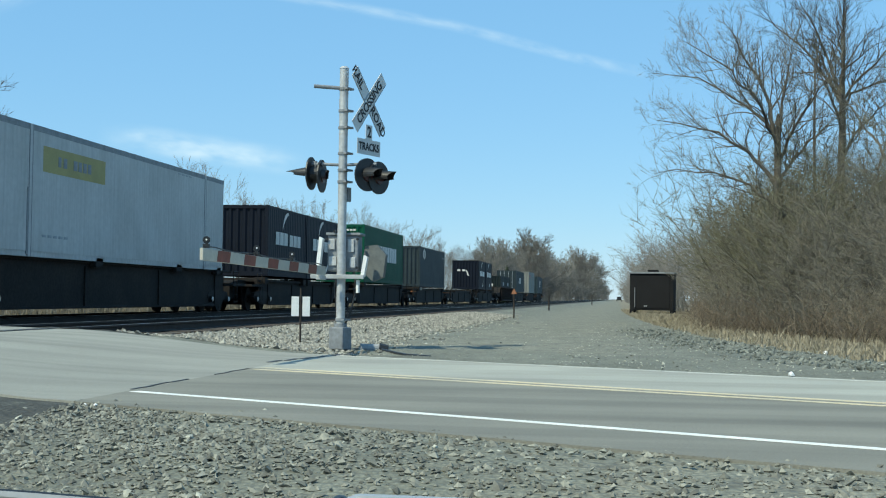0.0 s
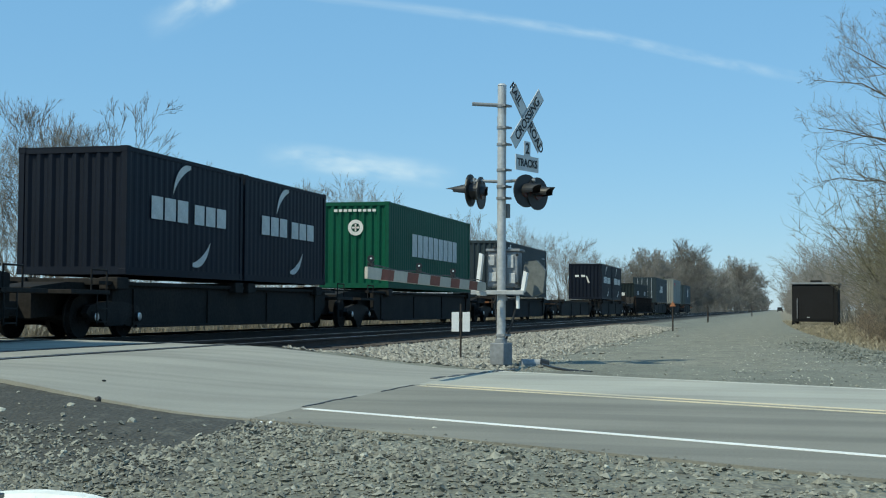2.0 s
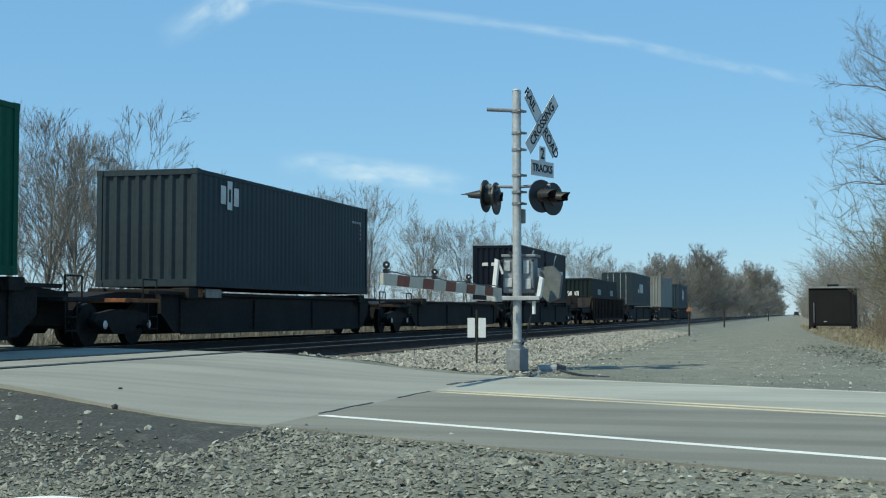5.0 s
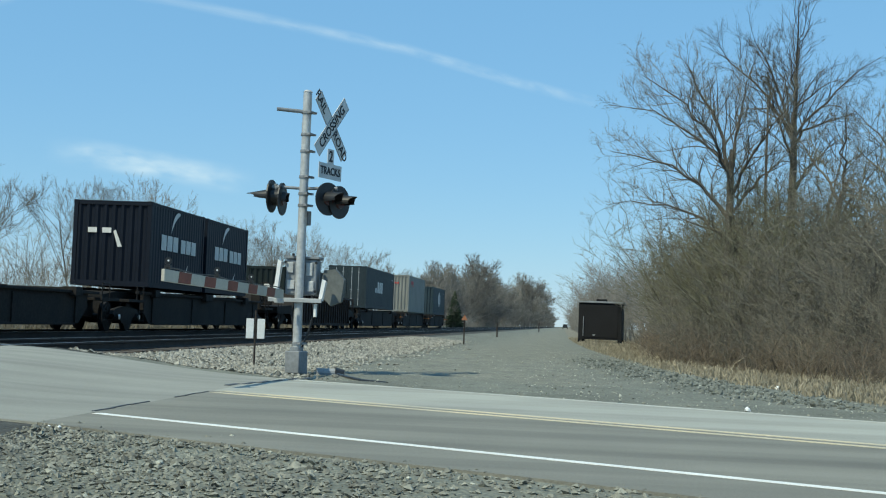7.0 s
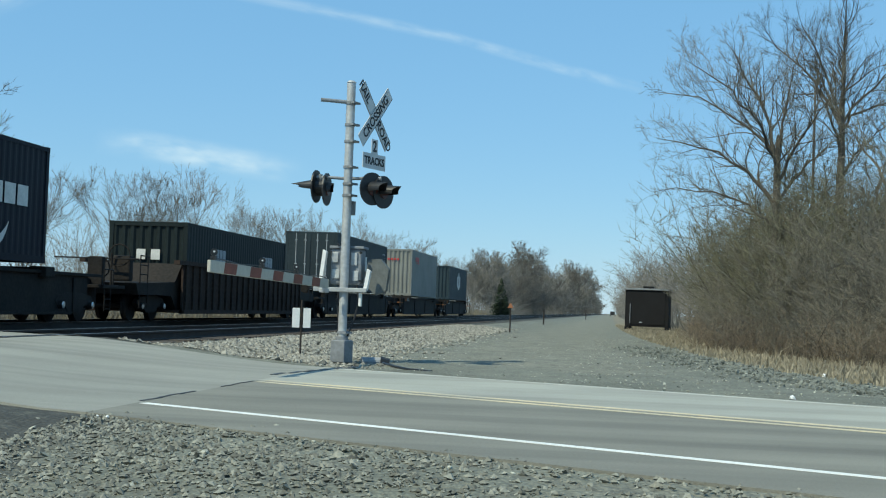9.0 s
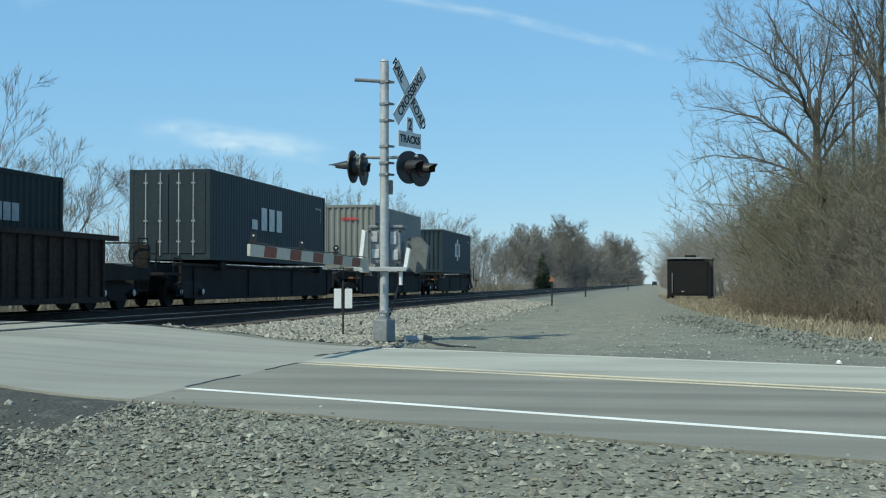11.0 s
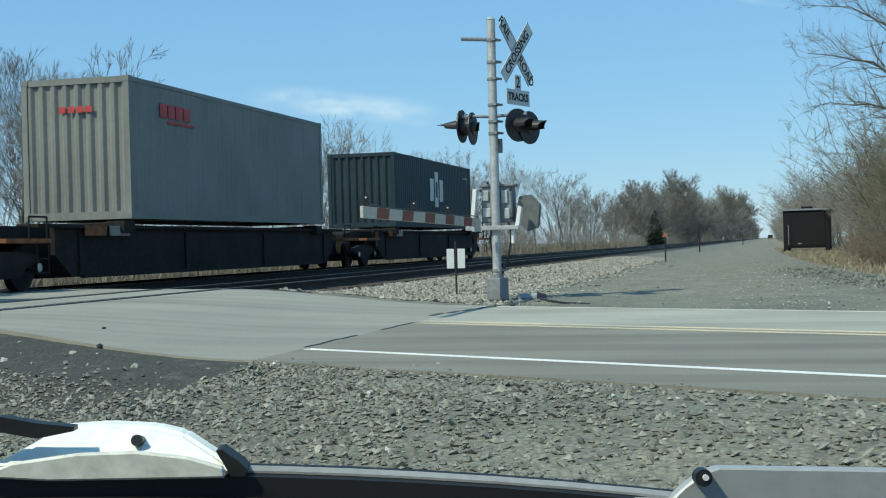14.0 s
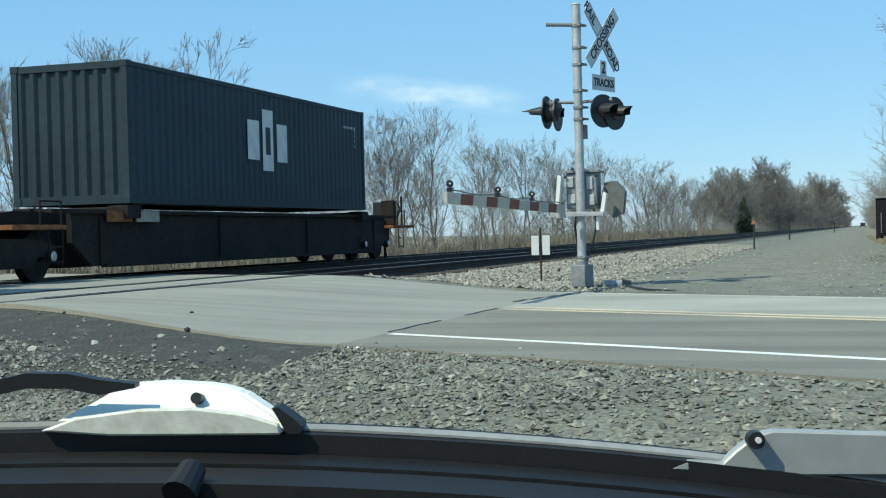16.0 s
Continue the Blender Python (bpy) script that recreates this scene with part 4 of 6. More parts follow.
def brush(name, count, place, height, seed, mat, label, stems=5, thin=0.005, tilt=0.25, category="thicket", kids=3, wild=1.0):
    """A thicket of upright stems with side twigs, as one mesh."""
    rng = np.random.default_rng(seed)
    x, y, hs = place(rng, count)
    limbs = []
    rnd = random.Random(seed)
    for px, py, hh in zip(x, y, hs):
        z = float(ground_z(px, py)) - 0.05
        for s in range(stems):
            h = hh * height * rnd.uniform(0.55, 1.1)
            lean = Vector((rnd.gauss(0, tilt), rnd.gauss(0, tilt), 1)).normalized()
            p = Vector((px + rnd.gauss(0, 0.25), py + rnd.gauss(0, 0.25), z))
            pts, d = [p], lean
            for i in range(4):
                d = (d + Vector((rnd.gauss(0, 0.19 * wild), rnd.gauss(0, 0.19 * wild), 0.04))).normalized()
                pts.append(pts[-1] + d * h / 4)
            r = thin * (1.2 + h * 0.55)
            limbs.append(([q[:] for q in pts], [r, r * 0.85, r * 0.65, r * 0.45, r * 0.2], 3))
            for c in range(kids * 2):
                f = rnd.uniform(0.15, 0.98)
                k = min(3, int(f * 4))
                q = pts[k].lerp(pts[k + 1], f * 4 - k)
                w = (pts[k + 1] - pts[k]).normalized() + Vector((rnd.gauss(0, 0.75 * wild), rnd.gauss(0, 0.75 * wild), rnd.gauss(0.0, 0.35)))
                w.normalize()
                ll = h * rnd.uniform(0.18, 0.42) * (1.15 - 0.6 * f)
                e1 = q + w * ll * 0.5
                w2 = (w + Vector((rnd.gauss(0, 0.25), rnd.gauss(0, 0.25), 0.12))).normalized()
                e2 = e1 + w2 * ll * 0.5
                limbs.append(([q[:], e2[:]], [r * 0.55, r * 0.12], 3))
                for g in range(kids):
                    f2 = rnd.uniform(0.2, 1)
                    b0 = q.lerp(e2, f2)
                    w3 = (w2 + Vector((rnd.gauss(0, 0.6 * wild), rnd.gauss(0, 0.6 * wild), rnd.gauss(0.1, 0.35)))).normalized()
                    b1 = b0 + w3 * ll * rnd.uniform(0.25, 0.6)
                    limbs.append(([b0[:], b1[:]], [r * 0.40, r * 0.1], 3))
    return tagged(new(name, tubes(name, limbs, mat)), label, category, kind="stuff")


def build_grass():
    rng = np.random.default_rng(11)

    def blades(name, n, place, h0, mat, label, seed):
        x, y = place(rng, n)
        n = len(x)
        z = ground_z(x, y) - 0.02
        h = h0 * rng.lognormal(0, 0.35, n)
        a = rng.uniform(0, 2 * np.pi, n)
        w = rng.uniform(0.004, 0.010, n) * (1 + y / 40)
        lean = rng.normal(0, 0.35, (n, 2)) * h[:, None]
        base = np.stack([x, y, z], 1)
        side = np.stack([np.cos(a) * w, np.sin(a) * w, 0 * a], 1)
        mid = base + np.stack([lean[:, 0] * 0.35, lean[:, 1] * 0.35, h * 0.6], 1)
        tip = base + np.stack([lean[:, 0], lean[:, 1], h], 1)
        v = np.stack([base - side, base + side, mid + side * 0.7, mid - side * 0.7, tip + side * 0.15, tip - side * 0.15], 1).reshape(-1, 3)
        k = (np.arange(n) * 6)[:, None]
        f = np.concatenate([k + np.array([[0, 1, 2, 3]]), k + np.array([[3, 2, 4, 5]])])
        tagged(new(name, raw_mesh(name, v, f, mat)), label, "grass", kind="stuff")

    def right(rng, n):
        y = 15.5 + 89 * rng.uniform(0, 1, n) ** 1.6
        x = (83 / np.maximum(y, 9.5) - 0.5) + rng.gamma(1.6, 1.3, n) - 0.2
        k = (across(x, y) > 9.4) & (x < 12)
        return x[k], y[k]

    blades("dry_grass", 42000, right, 0.085, M["straw"], "dry straw-coloured grass below the thicket", 1)

    def left(rng, n):
        y = rng.uniform(16, 190, n)
        x = -17.6 - rng.gamma(1.5, 2.0, n)
        return x, y

    blades("dry_grass_bank", 26000, left, 0.6, M["bank_grass"], "tall dry grass beyond the tracks", 2)


def limbed_tree(name, m, trunk_height, radius, limbs, seed, label, twig, trunk_mat, kids=13, lean=0.0):
    """A bare tree with chosen main limbs: each rises from height z0 on the trunk to its end at x, z, bowing up or down."""
    rnd = random.Random(seed)
    root = thing(name, m, label, "tree")
    n = 10
    trunk = [Vector((lean * (i / (n - 1)) ** 2 + rnd.gauss(0, 0.03), rnd.gauss(0, 0.03), -0.15 + (trunk_height + 0.15) * i / (n - 1))) for i in range(n)]
    ob = new("trunk", tubes("trunk", [([p[:] for p in trunk], [radius * (1.3 - 0.75 * i / (n - 1)) for i in range(n)], 10)], trunk_mat))
    ob.parent = root
    out = {k: [] for k in range(5)}
    for z0, ex, ez, bow in limbs:
        f = min(1.0, z0 / trunk_height)
        a = trunk[int(f * (n - 1))]
        b = Vector((ex, rnd.gauss(0, 0.35) * abs(ez - z0 + 1), ez))
        c = (a + b) / 2 + Vector((-0.25 * (ex - a.x), 0, bow))
        r0, pts, rad = radius * rnd.uniform(0.32, 0.44), [], []
        for i in range(9):
            t = i / 8
            p = a * (1 - t) ** 2 + c * 2 * t * (1 - t) + b * t * t
            pts.append(p + Vector((rnd.gauss(0, 0.05), rnd.gauss(0, 0.05), rnd.gauss(0, 0.05))) * (t > 0))
            rad.append(r0 * (1 - 0.86 * t))
        out[4].append(([p[:] for p in pts], rad, 7))
        length = (b - a).length
        for k in range(kids):
            t = 0.18 + 0.8 * (k + rnd.random()) / kids
            i = min(7, int(t * 8))
            p = pts[i].lerp(pts[i + 1], t * 8 - i)
            axis = (pts[i + 1] - pts[i]).normalized()
            side = axis.cross(Vector((rnd.gauss(0, 1), rnd.gauss(0, 1), rnd.gauss(0, 1)))).normalized()
            w = axis * 0.75 + side * 0.65 + Vector((0, 0, 0.35))
            grow(rnd, p, w, length * rnd.uniform(0.24, 0.48) * (1.15 - 0.45 * t), max(0.008, rad[i] * 0.55), 2, out, 36, 0.22, (5, 7), 0.0034, 0.2, (0.42, 0.68))
    allb = [x for k in out for x in out[k]]
    ob = new("branchwork", tubes("branchwork", [x for x in allb if x[1][0] > 0.016], trunk_mat))
    ob.parent = root
    ob = new("crown", tubes("crown", [x for x in allb if x[1][0] <= 0.016], twig))
    ob.parent = root
    return root


def build_trees():
    # the large bare trees over the thicket
    limbed_tree("bare_tree", pose(4.55, 40.0, 0.0), 6.2, 0.15, [(6.1, -3.5, 7.6, 0.5), (6.1, -2.7, 8.5, 0.35), (6.1, -1.4, 8.8, 0.3), (6.0, 0.55, 8.6, -0.2), (4.6, -3.4, 6.1, 0.55), (3.6, -3.5, 4.5, 0.7), (5.2, 1.5, 7.4, 0.0), (4.4, 1.8, 6.0, 0.3), (5.0, -1.2, 7.2, 0.2), (3.0, 1.5, 4.8, 0.2)], 21,
                "large bare spreading tree with dark limbs rising from the thicket", M["twig"], M["bark"], 18)
    limbed_tree("bare_tree", pose(7.45, 47.0, 0.0), 8.4, 0.17, [(8.3, -2.5, 10.9, -0.1), (8.3, -1.2, 11.2, 0.1), (8.3, -0.3, 11.9, 0.0), (8.2, 0.6, 11.4, 0.0), (8.1, 2.8, 10.4, -0.1), (7.8, 2.3, 8.6, 0.2), (7.0, -1.6, 9.0, 0.0), (6.4, 1.9, 7.8, 0.2)], 34,
                "tall bare tree with a high forked crown above the thicket", M["twig"], M["bark"], 15)
    limbed_tree("bare_tree", pose(7.0, 40.5, 0.0), 5.4, 0.13, [(3.4, 2.4, 6.4, 0.3), (3.0, 1.2, 6.9, 0.2), (4.8, -0.6, 7.2, 0.0), (5.2, 0.7, 7.6, 0.0), (2.6, 3.2, 5.2, 0.5)], 47, "leaning bare tree at the thicket's edge", M["twig"], M["bark"], 12, 1.0)
    limbed_tree("bare_tree", pose(6.2, 44.5, 0.0), 8.6, 0.055, [(5.0, -0.9, 7.6, 0.0), (6.0, 0.8, 8.8, 0.0), (7.4, -0.6, 9.7, 0.0), (8.2, 0.4, 10.3, 0.0), (4.2, 1.2, 6.8, 0.1)], 52, "slender bare tree among the brush", M["bud"], M["bark"], 14)
    limbed_tree("bare_tree", pose(10.2, 42.0, 0.0), 6.0, 0.14, [(5.6, -1.6, 8.2, 0.1), (5.8, 0.4, 8.9, 0.0), (5.9, 2.0, 8.0, 0.1), (4.4, -2.0, 6.6, 0.3), (4.8, 2.4, 6.6, 0.2), (3.4, -1.6, 5.2, 0.2)], 58, "bare tree deep in the thicket", M["twig"], M["bark"], 12)

    def edge_at(y):
        return np.maximum(83 / y + 0.5 + 1.6 * smooth01(-y, -43, -26), 0.044 * y + 1.35)

    def near(rng, n):
        y = rng.uniform(26, 71, n)
        edge = edge_at(y)
        x = edge + rng.gamma(1.4, 2.0, n)
        k = x < 16
        h = np.clip(0.3 + 0.3 * (x - edge), 0.25, 1.0) * rng.uniform(0.6, 1.3, n)
        return x[k], y[k], h[k]

    brush("thicket", 760, near, 4.4, 5, M["twig"], "dense brown leafless thicket along the verge", 3, 0.0042, tilt=0.30, kids=6, wild=1.5)

    def low(rng, n):
        y = rng.uniform(24, 66, n)
        x = edge_at(y) - 0.5 + rng.gamma(1.5, 0.8, n)
        return x, y, rng.uniform(0.5, 1.2, n)

    brush("low_brush", 520, low, 1.15, 15, M["red_twig"], "low reddish-brown brush at the foot of the thicket", 4, 0.0045, tilt=0.35, kids=4, wild=1.5)

    def budding(rng, n):
        y = rng.uniform(35, 58, n)
        x = np.maximum(83 / y + 2.2, 0.044 * y + 2.0) + rng.gamma(1.6, 1.8, n)
        return x, y, rng.uniform(0.55, 1.1, n)

    brush("budding_thicket", 300, budding, 6.0, 6, M["bud"], "olive budding shrubs in the thicket", 3, 0.0042, tilt=0.28, kids=6, wild=1.4)

    def far_right(rng, n):
        y = 65 + 500 * rng.uniform(0, 1, n) ** 1.9
        edge = 1.7 + 3.3 * smooth01(-y, -95, -80)
        x = edge + rng.gamma(1.3, 1.9, n)
        return x, y, np.clip(0.72 + 0.1 * (x - edge), 0.6, 1.0) * rng.uniform(0.6, 1.25, n)

    brush("far_thicket", 560, far_right, 6.6, 7, M["far_twig"], "grey-brown leafless woods running beside the lane", 3, 0.0062, tilt=0.2, kids=6, wild=1.25)

    # woods beyond the tracks: young growth near, two taller stands far off
    rnd = random.Random(9)
    group = "trees beyond the tracks"
    slim = [bare_tree("woodland_tree", pose(-23.6 - 0.6 * k, (44.3, 121.0, 131.0, 42.2)[k], -0.45), h, 60 + k, "slender bare woodland tree beyond the tracks", M["far_bark"], M["far_twig"], 4, 0.08, (4, 6), 30, 0.18, 0.32, 11, 0.0075, shrink=(0.45, 0.66), group=group)
            for k, h in enumerate((8.4, 9.4, 9.8, 7.7))]
    full = [bare_tree("woodland_tree", pose(-20.5 - 1.2 * k, 320.0 + 34 * k, -0.45), h, 80 + k, "tall full-crowned bare tree in a distant stand", M["far_twig"], M["far_twig"], 4, 0.2, (4, 6), 40, 0.14, 0.22, 15, 0.034, shrink=(0.5, 0.72), group=group, reach=1.05)
            for k, h in enumerate((15.5, 17.0, 14.5))]

    def plant(kind, x, y, size):
        t = copy_thing(kind, Matrix())
        t.matrix_basis = pose(x, y, -0.47, rnd.gauss(0, 2), rnd.gauss(0, 2), rnd.uniform(0, 360)) @ Matrix.Scale(size, 4)

    for k in range(64):
        y = 26 + 250 * (k / 64) ** 1.35 + rnd.uniform(-2, 2)
        plant(rnd.choice(slim), -21.3 - abs(rnd.gauss(0, 1)) * 4, y, rnd.uniform(0.5, 0.8) + 0.0012 * y)
    for x, y, size in ((-24.4, 46.9, 0.92), (-25.4, 44.9, 0.98), (-24.9, 41.2, 0.9), (-26.1, 43.1, 1.0), (-23.5, 62.0, 0.78), (-23.2, 66.0, 0.82), (-23.8, 99.0, 0.9), (-23.2, 104.0, 0.95), (-24.2, 108.0, 0.85)):
        plant(rnd.choice(slim), x, y, size)
    for y0, y1, count, lo, hi in ((215, 300, 9, 0.55, 0.7), (300, 400, 13, 0.66, 0.86), (400, 680, 16, 0.7, 0.9), (720, 960, 14, 1.35, 1.65), (960, 2100, 16, 1.0, 1.4)):
        for k in range(count):
            plant(rnd.choice(full), -20.0 - rnd.uniform(0, 7), y0 + (y1 - y0) * (k + rnd.random()) / count, rnd.uniform(lo, hi))

    def bank(rng, n):
        y = 18 + 480 * rng.uniform(0, 1, n) ** 1.5
        x = -18.9 - rng.gamma(1.6, 2.2, n)
        return x, y, rng.uniform(0.45, 1.2, n) * np.clip(0.5 + 0.1 * (-x - 19), 0.5, 1.1)

    brush("far_brush", 820, bank, 4.6, 8, M["far_twig"], "grey leafless brush beyond the tracks", 3, 0.0056, tilt=0.14, kids=5, wild=0.9)

    def distant(rng, n):
        y = 330 + 1900 * rng.uniform(0, 1, n) ** 1.8
        x = -19 - rng.gamma(1.5, 4, n)
        return x, y, rng.uniform(0.6, 1.15, n)

    brush("distant_woods", 300, distant, 9.5, 9, M["far_twig"], "distant grey leafless woods", 4, 0.014, tilt=0.14, kids=5, wild=1.0)

    # a young evergreen close to the far track
    ev = thing("evergreen_tree", pose(-18.9, 228, -0.5) @ Matrix.Scale(1.05, 4), "small dark conical evergreen beside the far track", "tree")
    bm = bmesh.new()
    rod(bm, (0, 0, 0), (0, 0, 6.2), 0.14, 0.03, sides=8)
    part("trunk", bm, M["bark"], ev)
    rnd = random.Random(3)
    limbs = []
    for k in range(1500):
        f = rnd.random() ** 0.8
        z = 0.5 + 5.9 * f
        a = rnd.uniform(0, 6.283)
        r = (2.0 * (1 - f) + 0.12) * rnd.uniform(0.6, 1.15)
        b = Vector((math.cos(a) * r, math.sin(a) * r, z - 0.25 * r))
        limbs.append(([(0, 0, z), (b * 0.6 + Vector((0, 0, z * 0.4)))[:], b[:]], [0.10, 0.13, 0.02], 3))
    ob = new("crown", tubes("crown", limbs, M["needle"]))
    ob.parent = ev


crossing_signal()
small_signs()
debris()
far_pickup()
build_hut()
build_grass()
build_trees()


# ---- the freight train ----
SPEED, TRUCK_Z = 11.81, RAIL_TOP + 0.0025
MOVING, WHEELS = [], []


def corrugated(bm, axis, x, a0, a1, z0, z1, pitch=0.278, depth=0.010):
    """A corrugated wall: trapezoid ribs upright. axis 'y': a side wall at x; axis 'x': an end wall at y = x."""
    n = max(3, int(round((a1 - a0) / pitch)))
    step = (a1 - a0) / n
    line = []
    for k in range(n):
        s = a0 + k * step
        line += [(s, 0.0), (s + 0.26 * step, 0.0), (s + 0.5 * step, 1.0), (s + 0.76 * step, 1.0)]
    line.append((a1, 0.0))
    sign = 1 if x > 0 else -1
    lo, hi = [], []
    for s, k in line:
        v = x - sign * depth * k
        p = (v, s) if axis == "y" else (s, v)
        lo.append(bm.verts.new((*p, z0)))
        hi.append(bm.verts.new((*p, z1)))
    for i in range(len(line) - 1):
        bm.faces.new((lo[i], lo[i + 1], hi[i + 1], hi[i]))


def block_word(bm, x, y0, y1, z0, z1, count, gap=0.16):
    """A brand mark drawn as a row of plain upright bars."""
    w = (y1 - y0) / count
    for k in range(count):
        box(bm, x - 0.003, x + 0.003, y0 + k * w + gap * w / 2, y0 + (k + 1) * w - gap * w / 2, z0, z1)


def crescent(bm, x, yc, zc, r, a0, a1, wide, n=12):
    prev = None
    for k in range(n + 1):
        a = radians(a0 + (a1 - a0) * k / n)
        w = wide * math.sin(math.pi * min(1.0, 0.12 + 0.88 * k / n)) + 0.012
        p = [bm.verts.new((x, yc + (r + s * w / 2) * math.cos(a), zc + (r + s * w / 2) * math.sin(a))) for s in (-1, 1)]
        if prev:
            bm.faces.new((prev[0], prev[1], p[1], p[0]))
        prev = p


def container(u, length, top, height, mat, label, marks=None, ends="ribs", smooth_side=False, post_at=None):
    """An intermodal box whose near-camera end stands at u along the train; the local origin is its base centre."""
    half = length / 2
    c = thing("freight_container", pose(TRACK_FAR, u + half, top - height), label, "container", "containers of the train")
    w = 1.22
    body = bmesh.new()
    if smooth_side:
        for s in (-1, 1):
            box(body, s * w - 0.012, s * w + 0.012, -half + 0.05, half - 0.05, 0.12, height - 0.1)
        box(body, -w + 0.02, w - 0.02, -half + 0.02, -half + 0.05, 0.15, height - 0.1)
        box(body, -w + 0.02, w - 0.02, half - 0.05, half - 0.02, 0.15, height - 0.1)
    else:
        for s in (-1, 1):
            corrugated(body, "y", s * (w - 0.012), -half + 0.10, half - 0.10, 0.14, height - 0.08)
            if ends == "ribs" or s > 0:
                corrugated(body, "x", s * (half - 0.02), -w + 0.14, w - 0.14, 0.16, height - 0.12, 0.26, 0.05)
            else:
                box(body, -w + 0.12, w - 0.12, -half + 0.02, -half + 0.06, 0.16, height - 0.12)
    box(body, -w + 0.02, w - 0.02, -half + 0.05, half - 0.05, height - 0.06, height - 0.03)
    box(body, -w + 0.05, w - 0.05, -half + 0.05, half - 0.05, 0.10, 0.14)
    split_parts("wall_panel", body, mat, c)
    frame_bm = bmesh.new()
    for sx in (-1, 1):
        for sy in (-1, 1):
            x0, y0 = sx * (w - 0.065), sy * (half - 0.075)
            box(frame_bm, x0 - 0.065, x0 + 0.065, y0 - 0.075, y0 + 0.075, 0.0, height, bevel=0.008)
        box(frame_bm, sx * (w - 0.035) - 0.035, sx * (w - 0.035) + 0.035, -half + 0.15, half - 0.15, height - 0.10, height - 0.01)
        box(frame_bm, sx * (w - 0.035) - 0.035, sx * (w - 0.035) + 0.035, -half + 0.15, half - 0.15, 0.0, 0.15)
    for sy in (-1, 1):
        y0 = sy * (half - 0.06)
        box(frame_bm, -w + 0.13, w - 0.13, y0 - 0.05, y0 + 0.05, height - 0.13, height - 0.005)
        box(frame_bm, -w + 0.13, w - 0.13, y0 - 0.05, y0 + 0.05, 0.0, 0.16)
    for p in post_at or ():
        for sx in (-1, 1):
            box(frame_bm, sx * w - 0.02, sx * w + 0.02, p - 0.06, p + 0.06, 0.0, height + 0.005)
    part("frame", frame_bm, mat, c)
    if smooth_side:
        bm = bmesh.new()
        for sx in (-1, 1):
            box(bm, sx * w - 0.016, sx * w + 0.016, -half, half, height - 0.13, height + 0.004)
            # dark strips beside the posts stand in for their recessed seams
            for p in post_at or ():
                for e in (-0.075, 0.075):
                    box(bm, sx * w - 0.022, sx * w + 0.022, p + e - 0.015, p + e + 0.015, 0.0, height - 0.13)
            box(bm, sx * w - 0.022, sx * w + 0.022, (post_at or (0,))[0] - 0.16, (post_at or (0,))[0] - 0.09, 0.05, height * 0.52)
        split_parts("edge_rail", bm, M["galv_dark"], c, "dark grey edge rail and strips drawn for post recesses")
    corner = bmesh.new()
    for sx in (-1, 1):
        for sy in (-1, 1):
            for z0 in (0.0, height - 0.118):
                x0, y0 = sx * (w - 0.075), sy * (half - 0.083)
                box(corner, x0 - 0.081, x0 + 0.081, y0 - 0.089, y0 + 0.089, z0 - 0.004, z0 + 0.122, bevel=0.01)
    split_parts("corner_casting", corner, mat, c)
    if ends == "doors":
        for k, x in enumerate((-0.72, -0.28, 0.28, 0.72)):
            bm = bmesh.new()
            rod(bm, (x, -half - 0.005, 0.12), (x, -half - 0.005, height - 0.1), 0.022, sides=8)
            for z in (0.5, 1.1, 2.2):
                box(bm, x - 0.06, x + 0.06, -half - 0.03, -half + 0.02, z, z + 0.05)
            part("lock_rod", bm, M["mark_grey"], c, "galvanized door lock rod")
        for sx in (-1, 1):
            bm = bmesh.new()
            box(bm, sx * 0.56 - 0.52, sx * 0.56 + 0.52, -half - 0.004, -half + 0.03, 0.18, height - 0.14, bevel=0.01)
            part("door", bm, mat, c, "closed container door")
    for bm_mat, maker, text in marks or ():
        bm = bmesh.new()
        maker(bm, half, height, w)
        split_parts("marking", bm, M[bm_mat], c, text)
    MOVING.append((c, u + half, top - height))
    return c


def navy_marks(bm, half, h, w):
    x = w + 0.006
    block_word(bm, x, -half + 1.05, -half + 2.95, h * 0.46, h * 0.645, 3)
    block_word(bm, x, -half + 3.2, -half + 5.05, h * 0.46, h * 0.63, 3)
    crescent(bm, x + 0.003, -half + 3.05, h * 0.56, 0.98, 92, 160, 0.17)
    crescent(bm, x + 0.003, -half + 3.2, h * 0.52, 1.06, -92, -30, 0.17)


def navy_end(bm, half, h, w):
    for a in (-0.75, -0.3):
        box(bm, a, a + 0.28, -half - 0.005, -half + 0.002, h * 0.62, h * 0.68)
    prism(bm, [(0.05, h * 0.64), (0.12, h * 0.66), (0.34, h * 0.46), (0.2, h * 0.46)], 0.006, Matrix.Translation((0, -half - 0.004, 0)))


def green_marks(bm, half, h, w):
    block_word(bm, w + 0.006, -half + 2.9, -half + 9.8, h * 0.40, h * 0.68, 9)


def green_end(bm, half, h, w):
    m = Matrix.Translation((0.05, -half - 0.004, h * 0.70))
    prev = None
    for k in range(25):
        a = 2 * math.pi * k / 24
        p = [bm.verts.new(m @ Vector((r * math.cos(a), 0, r * math.sin(a)))) for r in (0.15, 0.27)]
        if prev:
            bm.faces.new((prev[0], prev[1], p[1], p[0]))
        prev = p
    for a in (0, 90):
        box(bm, -0.03, 0.03, -0.002, 0.002, -0.13, 0.13, m @ pose(0, 0, 0, 0, a, 0))
    for k in range(9):
        box(bm, -0.72 + k * 0.17, -0.60 + k * 0.17, -half - 0.005, -half + 0.001, h * 0.885, h * 0.915)


